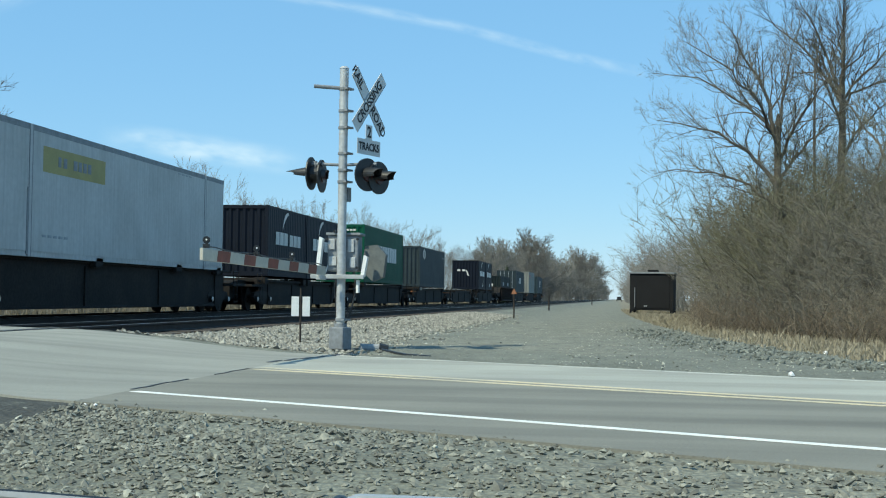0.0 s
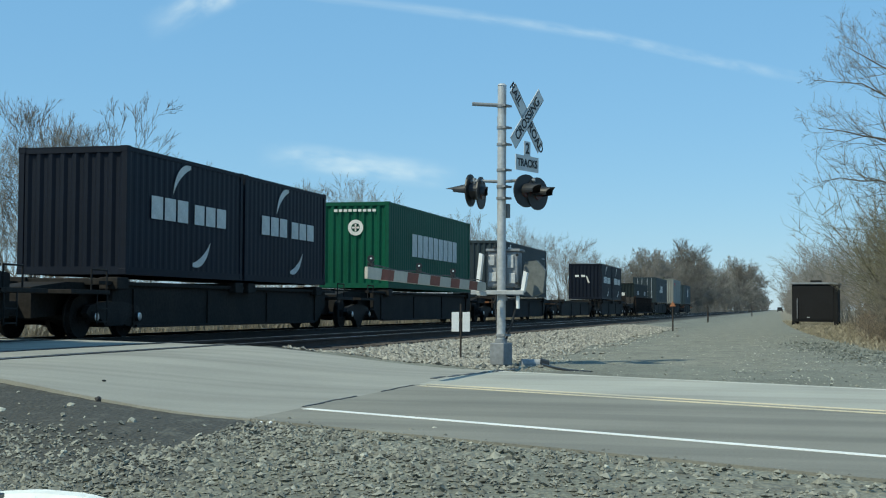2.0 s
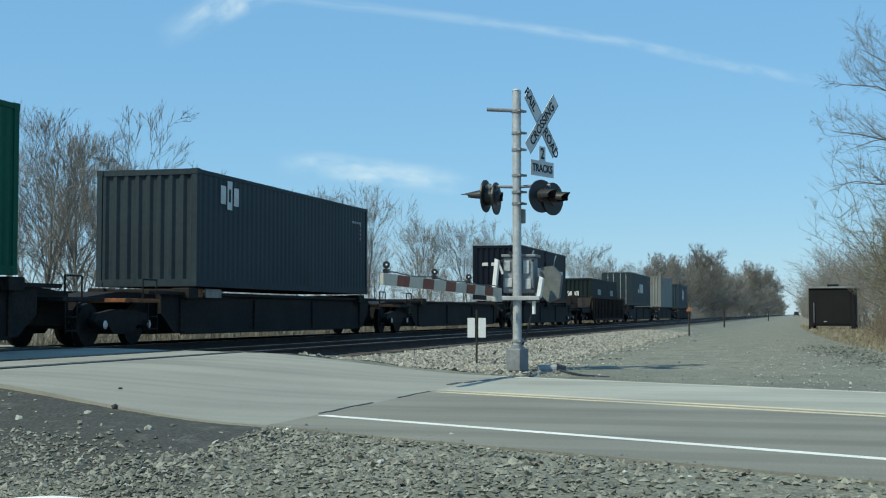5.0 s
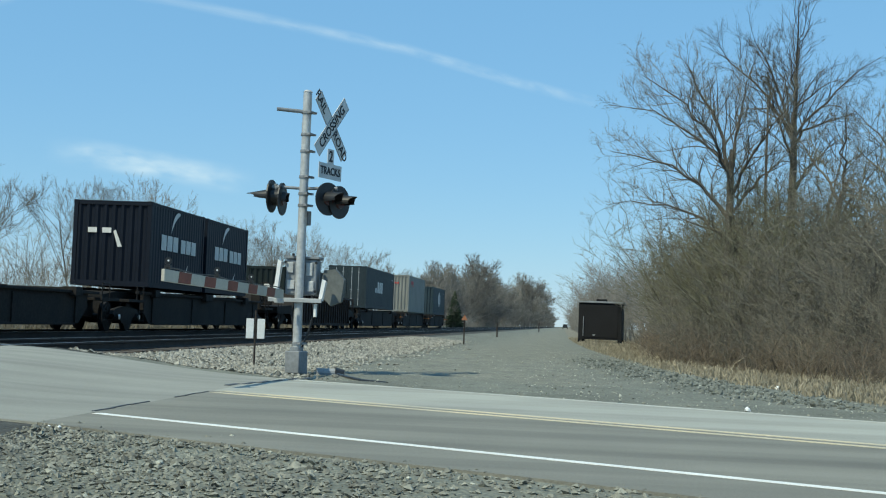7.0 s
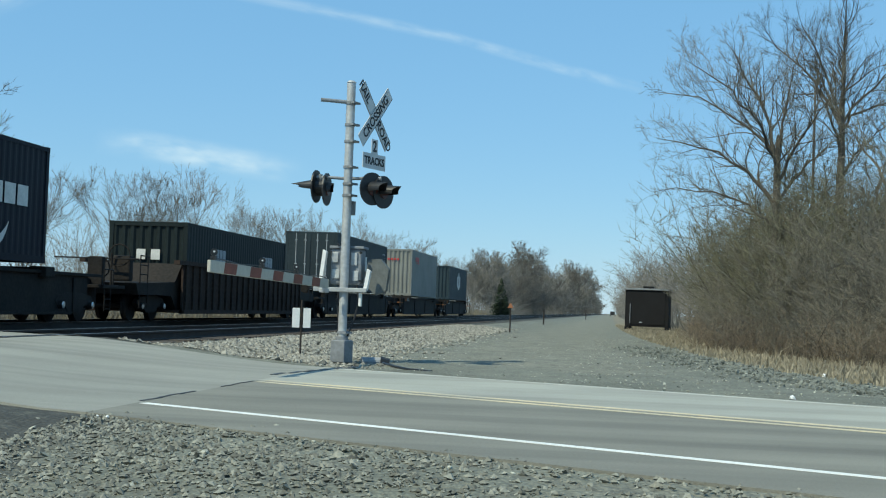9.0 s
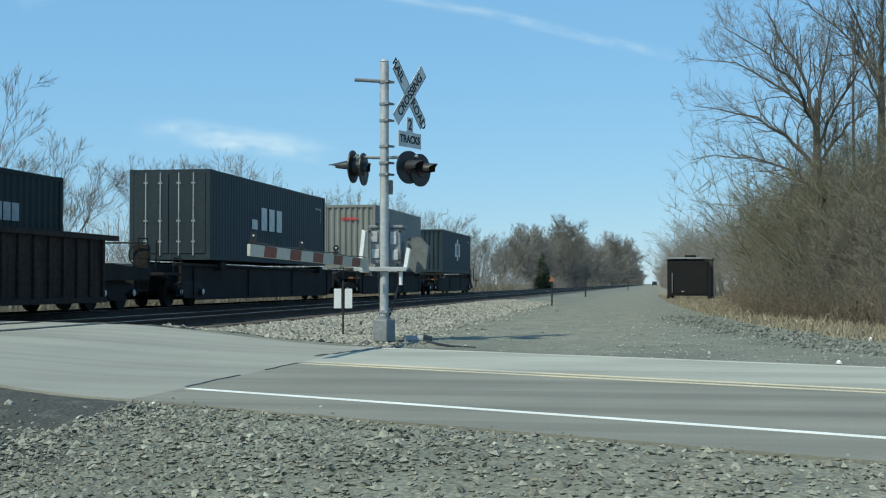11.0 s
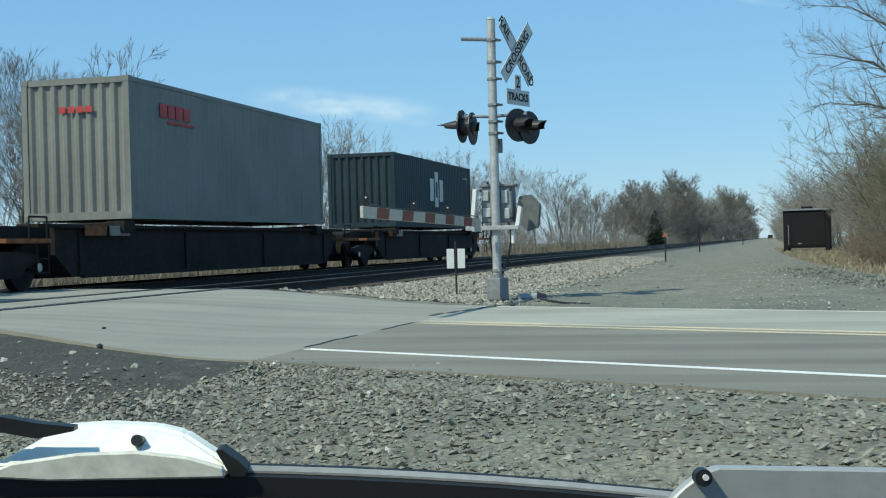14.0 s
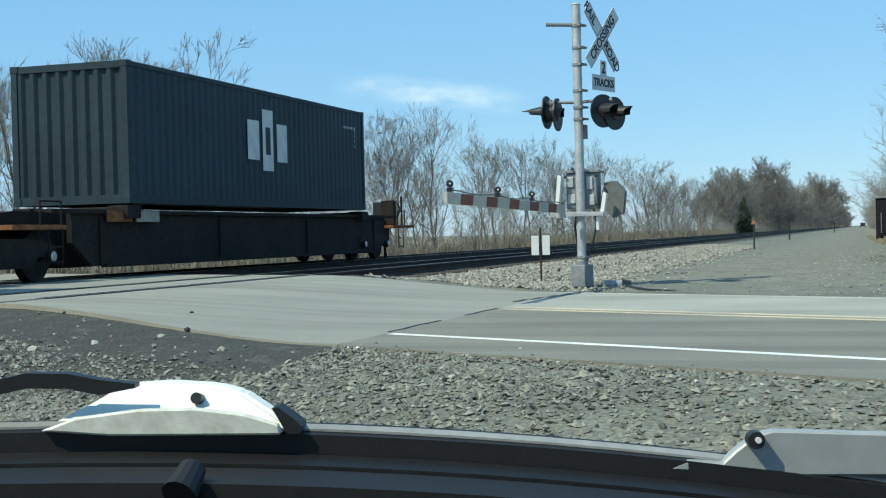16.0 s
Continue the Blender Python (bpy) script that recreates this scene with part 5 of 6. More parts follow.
def three_block(y0, size, z):
    def maker(bm, half, h, w):
        x, a, zz = w + 0.006, -half + y0, h * z
        box(bm, x - 0.003, x + 0.003, a, a + 0.42 * size, zz, zz + 0.62 * size)
        box(bm, x - 0.003, x + 0.003, a + 0.55 * size, a + 0.95 * size, zz - 0.16 * size, zz + 0.82 * size)
        box(bm, x - 0.003, x + 0.003, a + 1.10 * size, a + 1.5 * size, zz, zz + 0.62 * size)
    return maker


def three_block_core(y0, size, z):
    def maker(bm, half, h, w):
        x, a, zz = w + 0.011, -half + y0 + 0.75 * size, h * z + 0.32 * size
        box(bm, x - 0.002, x + 0.002, a - 0.09 * size, a + 0.09 * size, zz - 0.22 * size, zz + 0.22 * size)
    return maker


def wide_word(bm, half, h, w):
    block_word(bm, w + 0.006, -half + 5.0, -half + 7.7, h * 0.40, h * 0.68, 3, 0.3)
    box(bm, w + 0.003, w + 0.009, -half + 4.1, -half + 4.7, h * 0.40, h * 0.52)


def dark_marks(bm, half, h, w):
    for y in (2.6, 8.7):
        block_word(bm, w + 0.006, -half + y, -half + y + 1.45, h * 0.60, h * 0.74, 4)


def dark_end(bm, half, h, w):
    for a in (-0.35, 0.1):
        box(bm, a, a + 0.28, -half - 0.005, -half + 0.002, h * 0.56, h * 0.68)


def red_side(bm, half, h, w):
    block_word(bm, w + 0.006, -half + 1.4, -half + 3.0, h * 0.75, h * 0.85, 4)
    box(bm, w + 0.003, w + 0.009, -half + 1.8, -half + 3.2, h * 0.71, h * 0.73)


def red_end(bm, half, h, w):
    for k in range(4):
        box(bm, -0.36 + 0.2 * k, -0.21 + 0.2 * k, -half - 0.005, -half + 0.002, h * 0.755, h * 0.80)


def white_sign(bm, half, h, w):
    box(bm, w + 0.006, w + 0.014, -half + 2.28, -half + 5.95, h * 0.66, h * 0.86)


def white_sign_bars(bm, half, h, w):
    for k, wd in enumerate((0.16, 0.2, 0.0, 0.22, 0.2, 0.2, 0.2)):
        if wd:
            y = -half + 3.1 + 0.29 * k
            box(bm, w + 0.014, w + 0.018, y, y + wd, h * 0.72, h * 0.80)


def small_text(bm, half, h, w):
    for k in range(5):
        box(bm, w + 0.013, w + 0.018, -half + 2.3 + 0.3 * k, -half + 2.52 + 0.3 * k, h * 0.155, h * 0.175)
    for k in range(4):
        box(bm, w + 0.013, w + 0.018, half - 4.6 + 0.34 * k, half - 4.35 + 0.34 * k, h * 0.93, h * 0.945)


def rear_text(bm, half, h, w):
    for k in range(4):
        box(bm, w + 0.003, w + 0.008, half - 1.5 + 0.22 * k, half - 1.34 + 0.22 * k, h * 0.80, h * 0.825)
        box(bm, w + 0.003, w + 0.008, half - 0.75, half - 0.70, h * (0.62 + 0.05 * k), h * (0.65 + 0.05 * k))


def build_truck():
    """One two-axle truck with side frames; its wheelsets are sub-parts that turn."""
    bm = bmesh.new()
    for s in (-1, 1):
        x = s * 0.98
        prism(bm, [(-1.15, 0.50), (-1.0, 0.64), (-0.35, 0.72), (0.35, 0.72), (1.0, 0.64), (1.15, 0.50), (1.0, 0.40), (0.62, 0.42), (0.38, 0.24), (-0.38, 0.24), (-0.62, 0.42), (-1.0, 0.40)], 0.13,
              Matrix.Translation((x, 0, 0)) @ pose(0, 0, 0, 0, 0, 90))
        for y in (-0.9, 0.9):
            rod(bm, (x + s * 0.02, y, 0.42), (x + s * 0.16, y, 0.42), 0.11, 0.09, sides=12)
        for y in (-0.12, 0.0, 0.12):
            rod(bm, (x, y, 0.30), (x, y, 0.60), 0.05, sides=8)
    box(bm, -0.95, 0.95, -0.2, 0.2, 0.38, 0.66, bevel=0.03)
    frame_mesh = mesh_of("truck", bm, M["wheel"])
    bm = bmesh.new()
    rod(bm, (-0.95, 0, 0), (0.95, 0, 0), 0.075, sides=10)
    for s in (-1, 1):
        rod(bm, (s * 0.655, 0, 0), (s * 0.685, 0, 0), 0.455, sides=28)
        rod(bm, (s * 0.685, 0, 0), (s * 0.785, 0, 0), 0.42, 0.415, sides=28)
        rod(bm, (s * 0.785, 0, 0), (s * 0.80, 0, 0), 0.15, sides=14)
        for k in range(5):
            a = 2 * math.pi * k / 5
            rod(bm, (s * 0.78, 0.27 * math.cos(a), 0.27 * math.sin(a)), (s * 0.79, 0.27 * math.cos(a), 0.27 * math.sin(a)), 0.06, sides=8)
    wheel_mesh = mesh_of("wheelset", bm, M["wheel"])
    bm = bmesh.new()
    rod(bm, (1.14, 0, 0.42), (1.16, 0, 0.42), 0.085, 0.06, sides=12)
    cap_mesh = mesh_of("bearing_cap", bm, M["shiny"])
    return frame_mesh, wheel_mesh, cap_mesh


TRUCK = build_truck()


def add_truck(car, y):
    t = new("truck", TRUCK[0])
    t.parent, t.matrix_basis = car, pose(0, y, TRUCK_Z)
    for dy in (-0.9, 0.9):
        w = new("wheelset", TRUCK[1])
        w.parent, w.matrix_basis = t, pose(0, dy, 0.42)
        WHEELS.append((w, dy))
    for dy in (-0.9, 0.9):
        cap = new("bearing_cap", TRUCK[2])
        cap.parent, cap.matrix_basis = t, pose(0, dy, 0)
        tagged(cap, "bearing cap in a bright glint tone")


def spine_unit(u0, u1, label, loads=(), trucks=(), brake=None, rusty=False, load_z=1.6):
    """A platform of a spine car: a deep centre sill with narrow saddles at the container's corners."""
    mid, half, deck = (u0 + u1) / 2, (u1 - u0) / 2, load_z - 0.11
    car = thing("spine_car", pose(TRACK_FAR, mid, 0), label, "freight car", "platforms of the train")
    bm = bmesh.new()
    prism(bm, [(-half + 0.25, 0.62), (-half + 1.9, 0.70), (-half + 2.9, 0.42), (half - 2.9, 0.42), (half - 1.9, 0.70), (half - 0.25, 0.62), (half - 0.25, deck - 0.12), (half - 1.5, deck), (-half + 1.5, deck), (-half + 0.25, deck - 0.12)],
          0.9, pose(0, 0, 0, 0, 0, 90))
    part("centre_sill", bm, M["car_black"], car, "deep black centre sill")
    bm = bmesh.new()
    for s in (-1, 1):
        prism(bm, [(-half + 2.3, 0.86), (-half + 2.9, 0.46), (-half + 3.5, 0.42), (half - 3.5, 0.42), (half - 2.9, 0.46), (half - 2.3, 0.86), (half - 2.3, load_z - 0.12), (-half + 2.3, load_z - 0.12)], 0.10, pose(s * 0.98, 0, 0, 0, 0, 90))
        box(bm, s * 1.05 - 0.06, s * 1.05 + 0.06, -half + 1.6, half - 1.6, load_z - 0.16, load_z - 0.085, bevel=0.01)
        box(bm, s * 1.03 - 0.05, s * 1.03 + 0.05, -half + 3.3, half - 3.3, 0.41, 0.47, bevel=0.008)
        for k in range(4):
            y = -half + 3.2 + (2 * half - 6.4) * k / 3
            box(bm, s * 1.05 - 0.02, s * 1.05 + 0.02, y - 0.05, y + 0.05, 0.47, load_z - 0.22)
    split_parts("side_girder", bm, M["car_black"], car, "dirty black side girders")
    bm = bmesh.new()
    for y in loads:
        for s in (-1, 1):
            box(bm, s * 1.02 - 0.2, s * 1.02 + 0.2, y - 0.24, y + 0.24, load_z - 0.24, load_z, bevel=0.02)
        box(bm, -0.9, 0.9, y - 0.16, y + 0.16, deck - 0.05, load_z - 0.02, bevel=0.02)
    if loads:
        split_parts("container_saddle", bm, M["car_black"], car, "container saddle with corner pedestals")
    bm = bmesh.new()
    for s in (-1, 1):
        box(bm, -1.25, 1.25, s * (half - 1.05) - 0.75, s * (half - 1.05) + 0.75, 1.08, 1.16, bevel=0.01)
    split_parts("end_platform", bm, M["car_rust"] if rusty else M["car_black"], car, "end platform")
    for s in (-1, 1):
        bm = bmesh.new()
        rod(bm, (1.22, s * (half - 1.7), 1.16), (1.22, s * (half - 1.7), 1.55), 0.018, sides=6)
        rod(bm, (1.22, s * (half - 1.1), 1.16), (1.22, s * (half - 1.1), 1.55), 0.018, sides=6)
        rod(bm, (1.22, s * (half - 1.7), 1.55), (1.22, s * (half - 1.1), 1.55), 0.018, sides=6)
        for z in (0.55, 0.8):
            rod(bm, (1.24, s * (half - 1.7), z), (1.24, s * (half - 1.3), z), 0.014, sides=6)
        for y in (1.7, 1.3):
            rod(bm, (1.24, s * (half - y), 0.5), (1.24, s * (half - y), 1.1), 0.014, sides=6)
        split_parts("grab_rail", bm, M["wheel"], car)
    bm = bmesh.new()
    box(bm, -0.16, 0.16, -half - 0.05, -half + 0.3, 0.66, 0.94, bevel=0.03)
    box(bm, -0.16, 0.16, half - 0.3, half + 0.05, 0.66, 0.94, bevel=0.03)
    split_parts("coupler", bm, M["wheel"], car, "coupler")
    if rusty:
        for k, (y, mat) in enumerate(((-half + 3.3, "car_rust"), (-half + 4.3, "grey_wood"))):
            bm = bmesh.new()
            box(bm, 1.10, 1.13, y, y + 0.85, 1.22, 1.42)
            part("plate", bm, M[mat], car, "weathered plate on the sill")
    for y in trucks:
        add_truck(car, y)
    if brake:
        s = brake
        bm = bmesh.new()
        y = s * (half - 0.55)
        box(bm, 0.35, 0.75, y - 0.12, y + 0.12, 1.16, 1.9, bevel=0.03)
        rod(bm, (0.95, y, 1.16), (0.95, y, 2.0), 0.03, sides=8)
        for k in range(12):
            a, b = 2 * math.pi * k / 12, 2 * math.pi * (k + 1) / 12
            rod(bm, (0.55 + 0.28 * math.cos(a), y + s * 0.2, 1.62 + 0.28 * math.sin(a)), (0.55 + 0.28 * math.cos(b), y + s * 0.2, 1.62 + 0.28 * math.sin(b)), 0.02, sides=6)
        part("hand_brake", bm, M["car_black"], car, "hand-brake stand and wheel")
    MOVING.append((car, mid, 0.0))
    return car


def well_car(u0, u1, label):
    mid, half = (u0 + u1) / 2, (u1 - u0) / 2
    car = thing("well_car", pose(TRACK_FAR, mid, 0), label, "freight car")
    w0, w1 = -half + 3.6, half - 3.6
    bm = bmesh.new()
    for s in (-1, 1):
        box(bm, s * 1.40 - 0.03, s * 1.40 + 0.03, w0, w1, 0.5, 1.9)
        box(bm, s * 1.42 - 0.09, s * 1.42 + 0.09, w0 - 0.6, w1 + 0.6, 1.86, 1.98)
        box(bm, s * 1.42 - 0.08, s * 1.42 + 0.08, w0, w1, 0.44, 0.56)
    box(bm, -1.4, 1.4, w0, w1, 0.46, 0.54)
    split_parts("well_panel", bm, M["car_brown"], car, "brown ribbed well sides")
    for k in range(22):
        y = w0 + 0.2 + (w1 - w0 - 0.4) * k / 21
        bm = bmesh.new()
        for s in (-1, 1):
            box(bm, s * 1.455 - 0.035, s * 1.455 + 0.035, y - 0.06, y + 0.06, 0.54, 1.88)
        split_parts("rib", bm, M["car_brown"], car)
    bm = bmesh.new()
    for s in (-1, 1):
        prism(bm, [(0.0, 0.55), (0.5, 0.95), (3.2, 0.95), (3.4, 1.25), (0.2, 1.35), (-0.4, 1.9), (-0.4, 0.5)], 2.5, Matrix.Translation((0, s * (w1 if s > 0 else -w0), 0)) @ pose(0, 0, 0, 0, 0, 90 * s))
    split_parts("end_platform", bm, M["car_black"], car, "black end platform over the truck")
    bm = bmesh.new()
    for s in (-1, 1):
        for y in (half - 0.5, half - 1.1):
            rod(bm, (1.24, s * y, 0.6), (1.24, s * y, 2.0), 0.018, sides=6)
        for z in (0.7, 1.0, 1.5, 1.75, 2.0):
            rod(bm, (1.24, s * (half - 0.5), z), (1.24, s * (half - 1.1), z), 0.016, sides=6)
        rod(bm, (-1.2, s * (half - 0.5), 1.9), (1.2, s * (half - 0.5), 1.9), 0.02, sides=6)
    split_parts("grab_rail", bm, M["wheel"], car)
    bm = bmesh.new()
    for s in (-1, 1):
        box(bm, -0.16, 0.16, s * half - 0.4, s * half + 0.1, 0.66, 0.94, bevel=0.03)
    split_parts("coupler", bm, M["wheel"], car, "coupler")
    bm = bmesh.new()
    box(bm, 0.35, 0.85, -half + 0.75, -half + 1.05, 1.3, 2.0, bevel=0.06)
    for k in range(12):
        a, b = 2 * math.pi * k / 12, 2 * math.pi * (k + 1) / 12
        rod(bm, (0.6 + 0.3 * math.cos(a), -half + 0.6, 2.0 + 0.3 * math.sin(a)), (0.6 + 0.3 * math.cos(b), -half + 0.6, 2.0 + 0.3 * math.sin(b)), 0.02, sides=6)
    part("hand_brake", bm, M["car_black"], car, "hand-brake stand and wheel")
    for s in (-1, 1):
        add_truck(car, s * (half - 2.0))
    MOVING.append((car, mid, 0.0))


def build_train():
    D = "deep-silled black spine car platform under a container"
    spine_unit(23.29, 45.72, D, (-8.0, -2.2, 3.9, 7.9), (-8.4, 8.4), load_z=0.06 + 1.61)
    # five joined platforms
    spine_unit(45.94, 63.51, D, (-6.4, -0.4, 0.4, 5.45), (-6.4,), load_z=0.06 + 1.37)
    spine_unit(63.73, 82.61, D, (-5.7, 6.2), (-8.75,), load_z=0.06 + 1.42)
    spine_unit(82.81, 101.58, D, (-5.9, 5.9), (-8.75,), rusty=True, load_z=0.06 + 1.36)
    spine_unit(101.80, 120.45, "empty black spine car platform", (-5.9, 5.9), (-8.75,), load_z=0.06 + 1.34)
    spine_unit(120.67, 140.62, D, (-6.8, -0.9, -0.4, 5.0), (-9.25, 6.9), brake=1, load_z=0.06 + 1.44)
    well_car(140.94, 163.04, "brown well car with ribbed sides carrying a low container")
    spine_unit(163.37, 185.48, D, (-5.7, 6.2), (-8.2,), brake=-1, load_z=0.06 + 1.46)
    spine_unit(185.69, 206.61, D, (-5.5, 6.4), (-9.8,), rusty=True, load_z=0.06 + 1.46)
    spine_unit(206.84, 227.21, D, (-6.1, 5.9), (-9.5, 7.0), brake=1, rusty=True, load_z=0.06 + 1.46)

    container(26.55, 16.15, 4.47, 2.9, M["box_white"], "long white sheet-sided container with a dull yellow sign", [("mark_yellow", white_sign, "dull yellow sign panel"), ("galv_dark", white_sign_bars, "dark bars on the sign"), ("mark_grey", small_text, "faint small markings")], smooth_side=True, post_at=(-8.075 + 1.65, 8.075 - 1.95))
    for u in (48.42, 54.62):
        container(u, 6.06, 4.09, 2.6, M["box_navy"], "dark navy corrugated short container with white bars and crescents", [("mark_white", navy_marks, "white bars and crescents")])
    container(67.18, 12.19, 4.41, 2.9, M["box_green"], "bright green corrugated container with white bars and ring emblem", [("mark_white", green_marks, "white block bars"), ("mark_white", green_end, "white ring emblem")])
    container(86.42, 12.19, 4.06, 2.6, M["box_slate"], "slate-blue corrugated container with a small white emblem", [("mark_white", three_block(1.25, 0.68, 0.735), "small white emblem"), ("box_slate", three_block_core(1.25, 0.68, 0.735), ""), ("mark_grey", rear_text, "faint small markings")])
    for k, u in enumerate((122.80, 129.25)):
        extra = [("mark_white", navy_end, "white marks on the end")] if k == 0 else []
        container(u, 6.06, 4.16, 2.6, M["box_navy"], "dark navy corrugated short container with white bars and crescents", [("mark_white", navy_marks, "white bars and crescents")] + extra)
    container(145.45, 12.19, 3.16, 2.59, M["box_dark"], "dark grey-green container sitting low in the well car", [("mark_grey", dark_marks, "faded pale bars"), ("mark_white", dark_end, "two white squares")])
    container(167.45, 13.72, 4.18, 2.62, M["box_slate"], "slate-blue container with doors and large faded white bars", [("mark_white", wide_word, "large white bars"), ("mark_grey", rear_text, "faint small markings")], ends="doors")
    container(190.75, 12.19, 4.50, 2.93, M["box_grey"], "light grey corrugated container with small red marks", [("mark_red", red_side, "red bars"), ("mark_red", red_end, "red bars on the end")])
    container(210.76, 12.19, 4.16, 2.6, M["box_steel"], "steel-blue corrugated container with a white emblem, last on the train", [("mark_white", three_block(5.0, 1.39, 0.395), "white emblem"), ("box_steel", three_block_core(5.0, 1.39, 0.395), ""), ("mark_grey", rear_text, "faint small markings")])
    # end-of-train marker
    eot = thing("end_of_train_device", pose(TRACK_FAR, 227.43, 0.94), "dark end-of-train marker box on the last coupler", "marker device")
    bm = bmesh.new()
    box(bm, -0.18, 0.30, -0.15, 0.15, 0.35, 0.95, bevel=0.04)
    part("housing", bm, M["black"], eot)
    bm = bmesh.new()
    box(bm, -0.08, 0.12, -0.1, 0.1, -0.28, 0.35)
    rod(bm, (0.1, 0.05, -0.2), (0.1, 0.12, -0.75), 0.04, 0.05, sides=8)
    part("bracket", bm, M["wheel"], eot, "hanging air hose and bracket")
    MOVING.append((eot, 227.43, 0.94))


build_train()


# ---- the parked car in which the camera is held ----
def parked_car():
    heading = 16.55
    gz = float(ground_z(0, 0))
    car = thing("parked_car", pose(0, 0, gz, 0, 0, heading) @ Matrix.Diagonal((1, 1.187, 1, 1)), "front of a parked dark car with wipers below the windscreen", "car")
    E = 0.85 - gz  # eye height over the ground; local y is ahead
    bm = bmesh.new()
    prism(bm, [(0.9, 0.35), (1.75, 0.35), (1.78, 0.62), (1.55, E - 0.42), (0.9, E - 0.24)], 1.56, pose(0, 0, 0, 0, 0, 90))
    prism(bm, [(-0.8, 0.30), (0.9, 0.30), (0.9, E - 0.30), (-0.8, E - 0.42)], 1.6, pose(0, 0, 0, 0, 0, 90))
    part("body", bm, M["paint_dark"], car, "dark painted body")
    # the roof over the seats, the pillars and the windscreen's upper rail: unseen, added to shade the dash
    bm = bmesh.new()
    box(bm, -0.62, 0.62, -1.15, 0.30, E + 0.30, E + 0.345, bevel=0.02)
    part("roof", bm, M["paint_dark"], car, "dark roof panel, out of view, shading the dash")
    for sx in (-1, 1):
        bm = bmesh.new()
        rod(bm, (sx * 0.60, 0.28, E + 0.31), (sx * 0.74, 0.86, E - 0.24), 0.035, 0.045, sides=10)
        part("front_pillar", bm, M["paint_dark"], car, "dark windscreen pillar")
        bm = bmesh.new()
        rod(bm, (sx * 0.60, -1.1, E + 0.31), (sx * 0.72, -0.78, E - 0.44), 0.05, 0.06, sides=10)
        part("rear_pillar", bm, M["paint_dark"], car, "dark rear pillar")

    def round_again(bm, y):
        for v in bm.verts:
            v.co.y = y + (v.co.y - y) / 1.187

    for x in (-0.72, 0.72):
        for y in (1.28, -0.75):
            bm = bmesh.new()
            rod(bm, (x - 0.1, y, 0.31), (x + 0.1, y, 0.31), 0.32, sides=24)
            round_again(bm, y)
            w = part("wheel", bm, M["rubber"], car, "black tyre")
            bm = bmesh.new()
            rod(bm, (x - 0.105, y, 0.31), (x + 0.105, y, 0.31), 0.19, sides=16)
            round_again(bm, y)
            part("rim", bm, M["galv_dark"], w)

    def strip(name, fwd, z0, z1, mat, label, depth=0.03, bow=0.03):
        """A curved band across the car below the windscreen, heights measured from its upper rim."""
        bm = bmesh.new()
        n = 28
        pr = None
        for k in range(n + 1):
            x = -0.72 + 1.44 * k / n
            y = fwd - bow * (x / 0.72) ** 2 * 1.5
            rim = -0.175 - 0.09 * x - 0.12 * x * x
            vs = [bm.verts.new((x, y + a, E + z + rim)) for a, z in ((0, z0), (0, z1), (depth, z1 + 0.003), (depth, z0))]
            if pr:
                for i in range(4):
                    bm.faces.new((pr[i], pr[(i + 1) % 4], vs[(i + 1) % 4], vs[i]))
            pr = vs
        bmesh.ops.recalc_face_normals(bm, faces=bm.faces)
        return part(name, bm, mat, car, label)

    strip("cowl_lip", 0.826, -0.0026, -0.0008, M["cowl_lip"], "bright sunlit cowl lip", 0.004)
    strip("cowl", 0.818, -0.022, -0.0037, M["rubber"], "black cowl edge", 0.035)
    strip("windscreen_trim", 0.79, -0.027, -0.0205, M["trim"], "grey windscreen trim", 0.025)
    strip("windscreen_seal", 0.75, -0.04, -0.026, M["rubber"], "black windscreen seal", 0.038)
    strip("dash_top", 0.12, -0.150, -0.052, M["dash"], "black dashboard top", 0.63)
    # the left wiper: a pale arm head with a hole, its arm rising away
    bm = bmesh.new()
    top = [(-0.311, -0.160), (-0.275, -0.142), (-0.252, -0.129), (-0.220, -0.1275), (-0.186, -0.1305), (-0.166, -0.136), (-0.146, -0.151), (-0.131, -0.163), (-0.136, -0.167), (-0.26, -0.165)]
    prism(bm, [(x, E + z) for x, z in top], 0.022, Matrix.Translation((0, 0.822, 0)))
    bmesh.ops.bevel(bm, geom=list(bm.edges), offset=0.003, segments=2, affect="EDGES")
    # the head lies back towards the bonnet, so the sun strikes its face
    for v in bm.verts:
        rise = max(0.0, v.co.z - (E - 0.163))
        y = v.co.y + 1.4 * rise
        k = y / v.co.y
        v.co = Vector((v.co.x * k, y, E + (v.co.z - E) * k))
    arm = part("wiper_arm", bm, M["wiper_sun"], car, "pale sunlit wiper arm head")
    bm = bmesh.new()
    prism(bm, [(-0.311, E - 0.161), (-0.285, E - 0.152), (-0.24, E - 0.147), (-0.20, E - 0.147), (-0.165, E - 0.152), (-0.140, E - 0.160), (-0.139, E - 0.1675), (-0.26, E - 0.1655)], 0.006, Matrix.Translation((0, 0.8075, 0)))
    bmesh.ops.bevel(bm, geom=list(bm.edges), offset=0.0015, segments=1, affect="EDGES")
    part("arm_skirt", bm, M["wiper_skirt"], arm, "weathered pale side of the arm, toned darker for shade")
    bm = bmesh.new()
    rod(bm, (-0.205, 0.832, E - 0.1435), (-0.205, 0.850, E - 0.1475), 0.0042, sides=14)
    part("hole", bm, M["black"], arm, "dark round hole")
    bm = bmesh.new()
    prism(bm, [(-0.146, E - 0.1495), (-0.142, E - 0.1485), (-0.130, E - 0.1575), (-0.1245, E - 0.163), (-0.126, E - 0.168), (-0.136, E - 0.168), (-0.140, E - 0.160)], 0.024, Matrix.Translation((0, 0.823, 0)))
